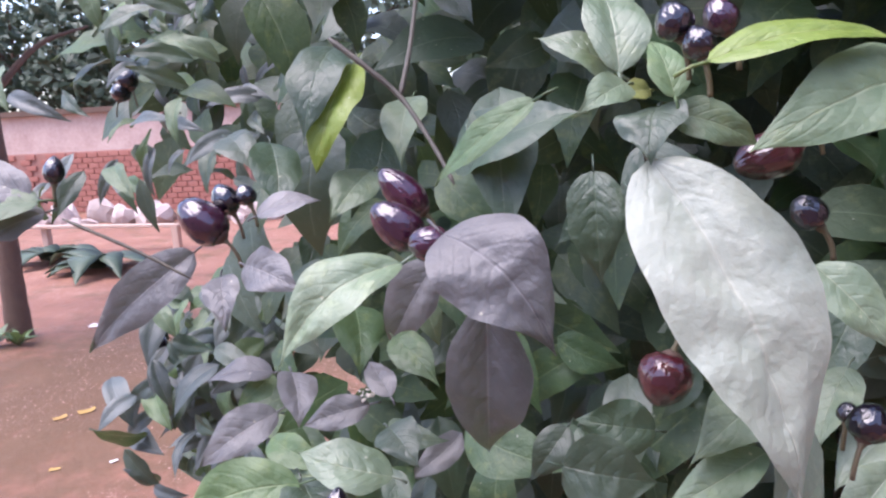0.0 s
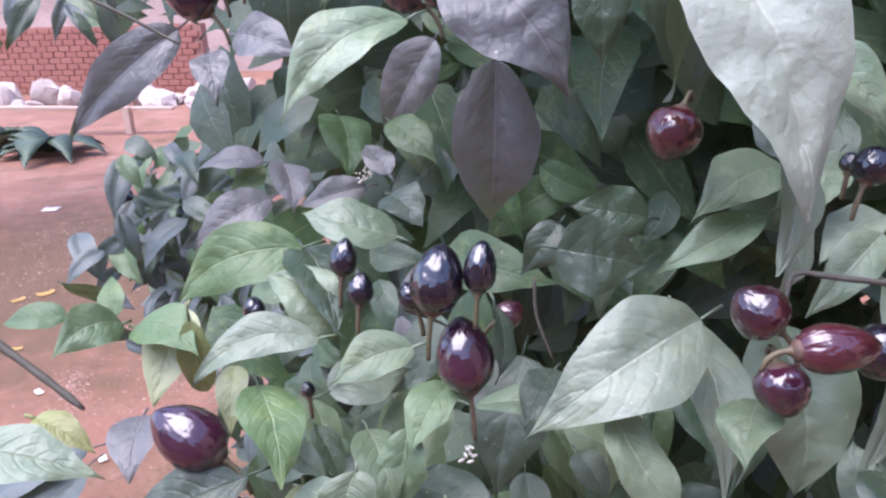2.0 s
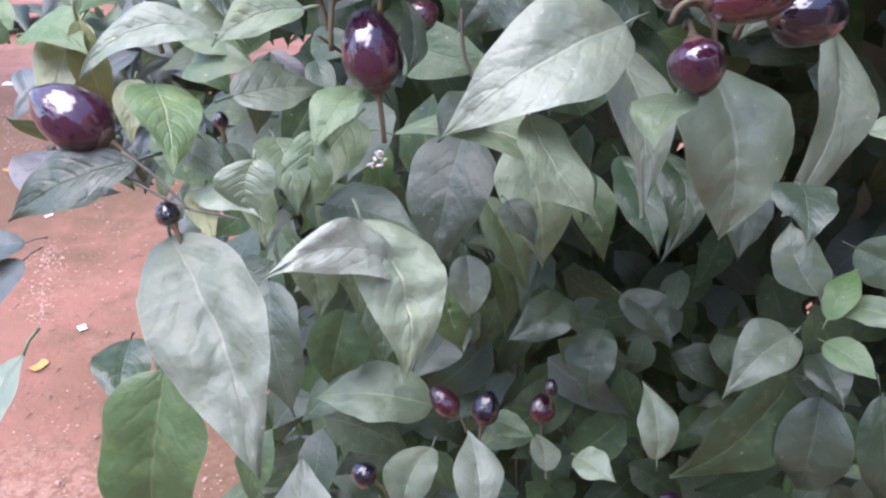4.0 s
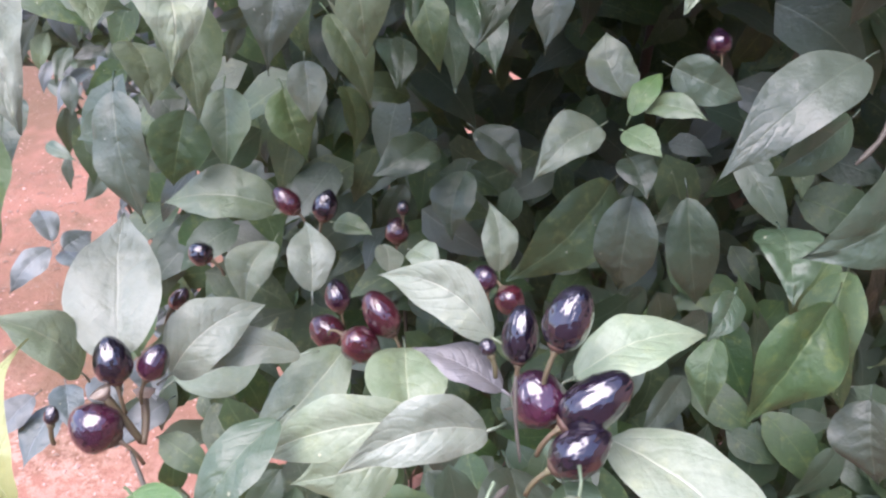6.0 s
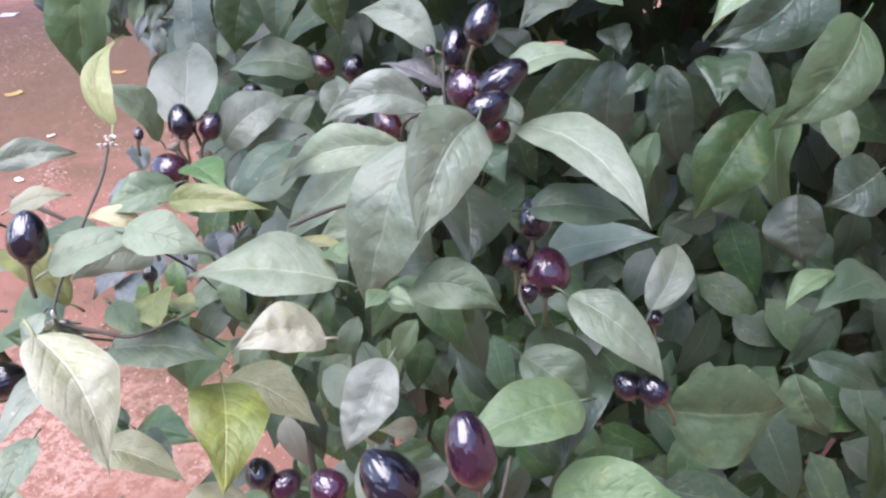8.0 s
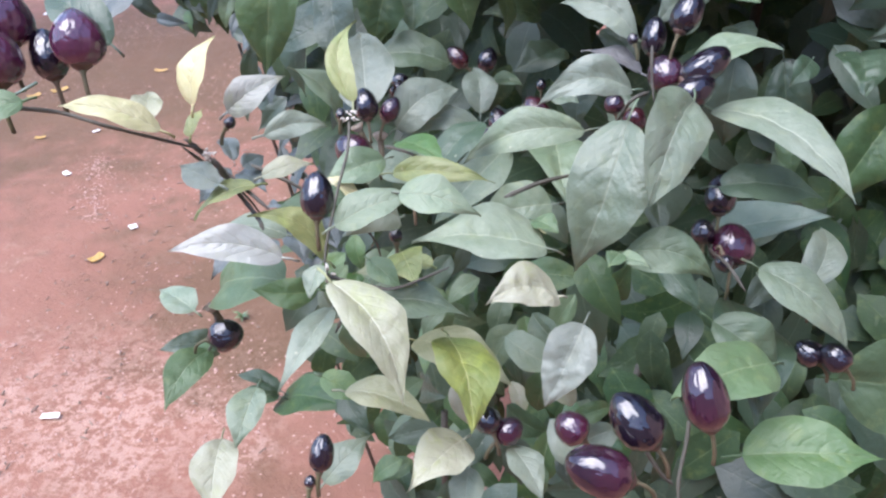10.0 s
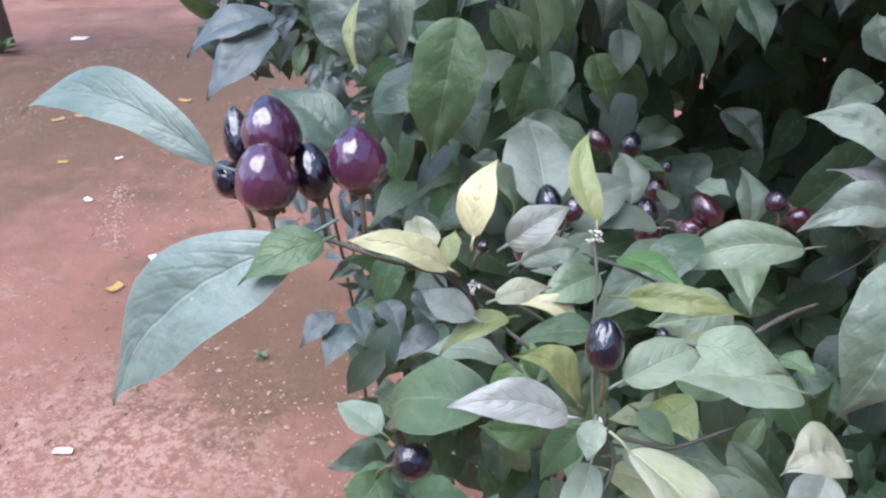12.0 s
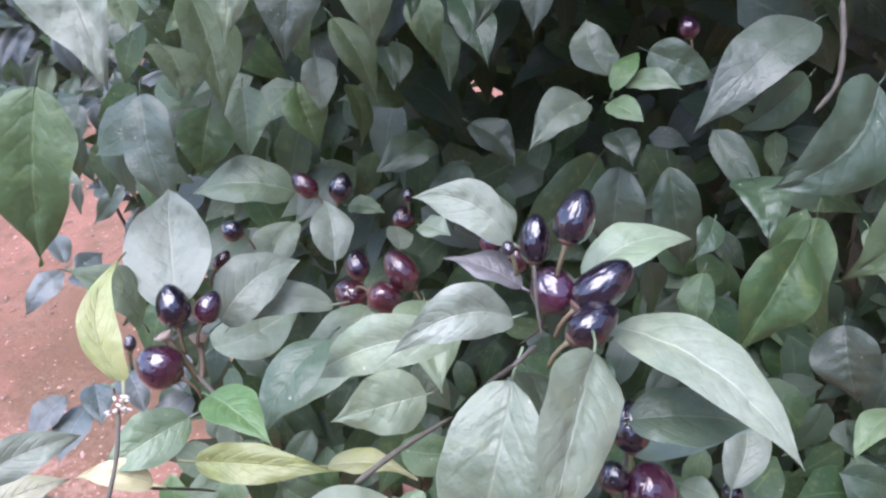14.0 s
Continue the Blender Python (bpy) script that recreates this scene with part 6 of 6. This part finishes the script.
stem("E", 0.0004, (-0.0496, 0.3335, 1.4257), (-0.0348, 0.3309, 1.4192), (-0.0268, 0.3306, 1.4176), (-0.0201, 0.3302, 1.4162))
stem("C", 0.0006, (-0.001, 0.2255, 1.3050), (0.0004, 0.2130, 1.2975), (-0.0004, 0.1950, 1.2880), (0.0010, 0.1690, 1.2730), (0.0120, 0.1800, 1.2560), (0.0300, 0.1960, 1.2360))
stem("E", 0.0011, (-0.1086, 0.3216, 1.4904), (-0.0941, 0.3188, 1.4774), (-0.0795, 0.3168, 1.4666), (-0.0711, 0.3155, 1.4601))
stem("B", 0.001, (0.0581, 0.2238, 1.2746), (0.0717, 0.236, 1.2752), (0.0873, 0.25, 1.2728))

blossom("C", -0.001, 0.2255, 1.3061, 0.0044)
blossom("C", 0.001, 0.1681, 1.2737, 0.005)
blossom("C", -0.0376, 0.181, 1.3097, 0.0037)
blossom("A", -0.0354, 0.4429, 1.482, 0.0052)
spent_stalk("B", (-0.0186, 0.3044, 1.2678), (-0.0084, 0.3005, 1.2495), 0.0019)
spent_stalk("B", (-0.0098, 0.3131, 1.2590), (-0.0076, 0.2997, 1.2490), 0.0019)
spent_stalk("C", (-0.0701, 0.2176, 1.2176), (-0.0646, 0.2156, 1.2057), 0.0019)
blossom("A", 0.2064, 0.4744, 1.2695, 0.0044)
blossom("A", 0.0073, 0.3625, 1.4195, 0.004)



# ---- main stems, and twigs up to the leaf clusters ----
def woody(key, top, radius, seed):
    rng = random.Random(seed)
    root = Vector(PLANTS[key].location)
    top = Vector(top)
    trunk = [root, root.lerp(top, 0.3) + Vector((rng.uniform(-0.02, 0.02), rng.uniform(-0.02, 0.02), 0.05)), root.lerp(top, 0.65) + Vector((rng.uniform(-0.02, 0.02), 0.03, 0.0)), top]
    line = smooth_line(trunk, 7)
    v, f = tube(line, [radius * (1.15 - 0.6 * i / len(line)) for i in range(len(line))], 10)
    ob = mesh_object("main_stem", v, f, STEM, PLANTS[key])
    ob.matrix_parent_inverse = Matrix.Translation(-root)
    bins = {}
    for b in BASES[key]:
        bins.setdefault((round(b.x / 0.07), round(b.y / 0.08), round(b.z / 0.07)), []).append(b)
    for k, (cell, pts) in enumerate(sorted(bins.items())):
        if len(pts) < 6:
            continue
        c = sum(pts, Vector()) / len(pts) + Vector((0, 0.022, -0.016))
        back = (line[int(0.8 * (len(line) - 1))] - c)
        back = back.normalized() * 0.025 + Vector((0, 0.045, -0.035))
        stem(key, 0.0006, c, c + back * 0.5 + Vector((0.004, 0, 0)), c + back)


woody("A", (0.4, 1.15, 1.6), 0.011, 1)
woody("B", (0.17, 0.47, 0.98), 0.006, 2)
woody("C", (0.02, 0.3, 1.08), 0.004, 3)
woody("D", (-0.38, 1.02, 1.1), 0.004, 4)
BASES["E"].clear()
woody("E", (0.06, 0.74, 1.1), 0.003, 5)


# ---- the inner foliage, behind the outer leaves ----
SIGHT = Vector((0.0, 0.86, -0.5)).normalized()
fill_rng = random.Random(21)
SHAPES = []
for kind in (0, 0, 0, 1, 6, 5, 4, 8, 11, 2):
    v, f, uv = blade(1.0, fill_rng.uniform(0.46, 0.56), fill_rng.uniform(0.15, 0.35), fill_rng.uniform(-0.08, 0.08), fill_rng.uniform(0.04, 0.13), fill_rng, 11, 3, 0.03)
    me = bpy.data.meshes.new("leaf")
    me.from_pydata(v, [], f)
    me.materials.append(LEAF[kind])
    lay = me.uv_layers.new(name="UVMap")
    for lp in me.loops:
        lay.data[lp.index].uv = uv[lp.vertex_index]
    for p in me.polygons:
        p.use_smooth = True
    SHAPES.append(me)


# gaps through which the earth beyond glimmers
GAPS = ((Vector((0.12, 0.5, 1.29)), Vector((0.25, 1.64, 0.89)), 0.062), (Vector((-0.003, 0.58, 1.294)), Vector((-0.18, 1.69, 0.98)), 0.03), (Vector((0.19, 0.54, 1.3)), Vector((0.4, 1.05, 1.13)), 0.125))


def open_gap(p):
    """Whether p lies in one of the gaps of the bush."""
    for a, b, r in GAPS:
        t = max(0.0, min(1.0, (p - a).dot(b - a) / (b - a).length_squared))
        if (p - a.lerp(b, t)).length < r * (1 - 0.62 * t) * (1 + 0.5 * noise.noise(p * 14.0)):
            return True
    return False


def behind(p, gap):
    """Whether p lies behind the outer leaves that are near it, seen from the path's side."""
    for c, length in CENTRES:
        d = p - c
        along = d.dot(SIGHT)
        if along < gap and (d - SIGHT * along).length < 0.5 * length + 0.022:
            return False
    return True


def fill(key, count, lo, hi, size, gap=0.02, kinds=(0, 1, 2, 3, 4, 5), slim=1.0):
    root = Vector(PLANTS[key].location)
    made = tries = 0
    while made < count and tries < count * 30:
        tries += 1
        p = Vector([fill_rng.uniform(a, b) for a, b in zip(lo, hi)])
        if open_gap(p) or not behind(p, gap):
            continue
        made += 1
        s = size * fill_rng.uniform(0.65, 1.25)
        a = fill_rng.gauss(0, 0.9)
        d = Vector((math.sin(a) * 0.9, -fill_rng.uniform(0.0, 0.8), -fill_rng.uniform(0.15, 1.2) * abs(math.cos(a)) - 0.1)).normalized()
        if fill_rng.random() < 0.15:
            d.z = abs(d.z) * 0.6
        n = Vector((fill_rng.uniform(-0.6, 0.6), -1.0, fill_rng.uniform(0.2, 1.2)))
        ob = new("leaf", SHAPES[fill_rng.choice(kinds)])
        ob.parent = PLANTS[key]
        ob.matrix_parent_inverse = Matrix.Translation(-root)
        ob.matrix_basis = turned(p - d * s * 0.5, p + d * s * 0.5, n) @ Matrix.Diagonal((s * slim * fill_rng.uniform(0.8, 1.1), s, s, 1))


fill("A", 58, (-0.1, 0.48, 1.3), (0.36, 0.72, 1.66), 0.06, 0.045, kinds=(0, 1, 2, 3, 4, 4))
fill("A", 28, (-0.12, 0.54, 1.0), (0.5, 0.8, 1.36), 0.062, 0.04, kinds=(0, 1, 2, 4))
fill("B", 24, (0.0, 0.3, 0.9), (0.42, 0.56, 1.26), 0.055, 0.035, kinds=(0, 1, 2, 4))
fill("A", 16, (0.3, 0.48, 1.3), (0.62, 0.66, 1.62), 0.065, 0.03, kinds=(0, 1, 4, 4))
fill("C", 30, (-0.03, 0.22, 0.92), (0.12, 0.38, 1.2), 0.04, kinds=(0, 1, 3, 4))
fill("C", 45, (-0.03, 0.19, 1.12), (0.1, 0.3, 1.22), 0.026, 0.006, kinds=(3, 3, 6, 0, 8))
fill("D", 120, (-0.48, 0.9, 1.15), (-0.3, 1.08, 1.38), 0.066, kinds=(0, 7, 7, 3), slim=0.86)
fill("D", 80, (-0.4, 0.66, 1.53), (-0.2, 0.95, 1.74), 0.045, kinds=(0, 7, 3), slim=0.72)
fill("D", 120, (-0.3, 0.84, 0.8), (-0.19, 1.02, 1.22), 0.05, kinds=(7, 7, 0), slim=0.8)
fill("D", 60, (-0.3, 0.8, 1.02), (-0.18, 0.95, 1.26), 0.055, kinds=(7, 0, 1), slim=0.85)
fill("E", 22, (-0.1, 0.48, 1.26), (0.0, 0.6, 1.42), 0.04)


BUSH = {"A": ((0.45, 0.92, 1.05), (0.8, 0.8, 1.08)), "B": ((0.42, 0.52, 0.72), (0.42, 0.3, 0.36))}


def inside(key, p):
    """Whether p lies within the rounded, uneven body of the bush."""
    if key not in BUSH:
        return True
    c, r = BUSH[key]
    d = sum(abs((a - b) / e) ** 2.4 for a, b, e in zip(p, c, r))
    return d + 0.45 * noise.noise(p * 5.0) < 1.0


def mass(key, count, lo, hi, size, gap=0.06):
    """The shaded mass of leaves deep inside a bush, or an unseen one around it, joined."""
    verts, faces, uvs, kinds = [], [], [], []
    made = tries = 0
    while made < count and tries < count * 20:
        tries += 1
        p = Vector([fill_rng.uniform(a, b) for a, b in zip(lo, hi)])
        if not inside(key, p) or open_gap(p) or not behind(p, gap):
            continue
        made += 1
        s = size * fill_rng.uniform(0.6, 1.3)
        a = fill_rng.gauss(0, 0.9)
        d = Vector((math.sin(a), -fill_rng.uniform(0.0, 0.8), -fill_rng.uniform(0.15, 1.2) * abs(math.cos(a)) - 0.1)).normalized()
        m = turned(p - d * s * 0.5, p + d * s * 0.5, (fill_rng.uniform(-0.8, 0.8), -1.0, fill_rng.uniform(0.0, 1.4)))
        v, f, uv = blade(s, s * 0.52, 0.25, fill_rng.uniform(-0.08, 0.08), 0.08, fill_rng, 6, 1)
        n0, nv = len(verts), 7 * 3
        verts += [m @ Vector(q) for q in v[:nv]]
        uvs += uv[:nv]
        keep = [q for q in f if max(q) < nv]
        faces += [tuple(n0 + i for i in q) for q in keep]
        # Only the two darkened greens, whose colour carries the inner shade.
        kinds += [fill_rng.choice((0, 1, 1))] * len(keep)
    ob = mesh_object("foliage", verts, faces, LEAF[0], PLANTS[key], "dense leaves, shaded inside the bush or added unseen around it", uvs)
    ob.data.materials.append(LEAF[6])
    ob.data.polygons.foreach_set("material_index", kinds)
    ob.matrix_parent_inverse = Matrix.Translation(-Vector(PLANTS[key].location))
    ob["kind"] = "stuff"


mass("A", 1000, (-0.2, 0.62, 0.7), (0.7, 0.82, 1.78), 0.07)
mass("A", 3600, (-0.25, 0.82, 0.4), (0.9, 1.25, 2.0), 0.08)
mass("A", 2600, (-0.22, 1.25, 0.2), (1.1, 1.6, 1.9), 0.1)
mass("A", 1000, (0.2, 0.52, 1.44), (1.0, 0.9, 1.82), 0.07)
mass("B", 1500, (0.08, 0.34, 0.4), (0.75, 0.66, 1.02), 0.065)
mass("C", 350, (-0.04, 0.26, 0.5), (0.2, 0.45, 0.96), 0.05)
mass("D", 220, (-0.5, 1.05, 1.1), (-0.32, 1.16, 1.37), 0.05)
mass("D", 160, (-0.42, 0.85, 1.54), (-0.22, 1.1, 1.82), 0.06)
# Unseen leaf masses above and to the right, added to shade the bush.
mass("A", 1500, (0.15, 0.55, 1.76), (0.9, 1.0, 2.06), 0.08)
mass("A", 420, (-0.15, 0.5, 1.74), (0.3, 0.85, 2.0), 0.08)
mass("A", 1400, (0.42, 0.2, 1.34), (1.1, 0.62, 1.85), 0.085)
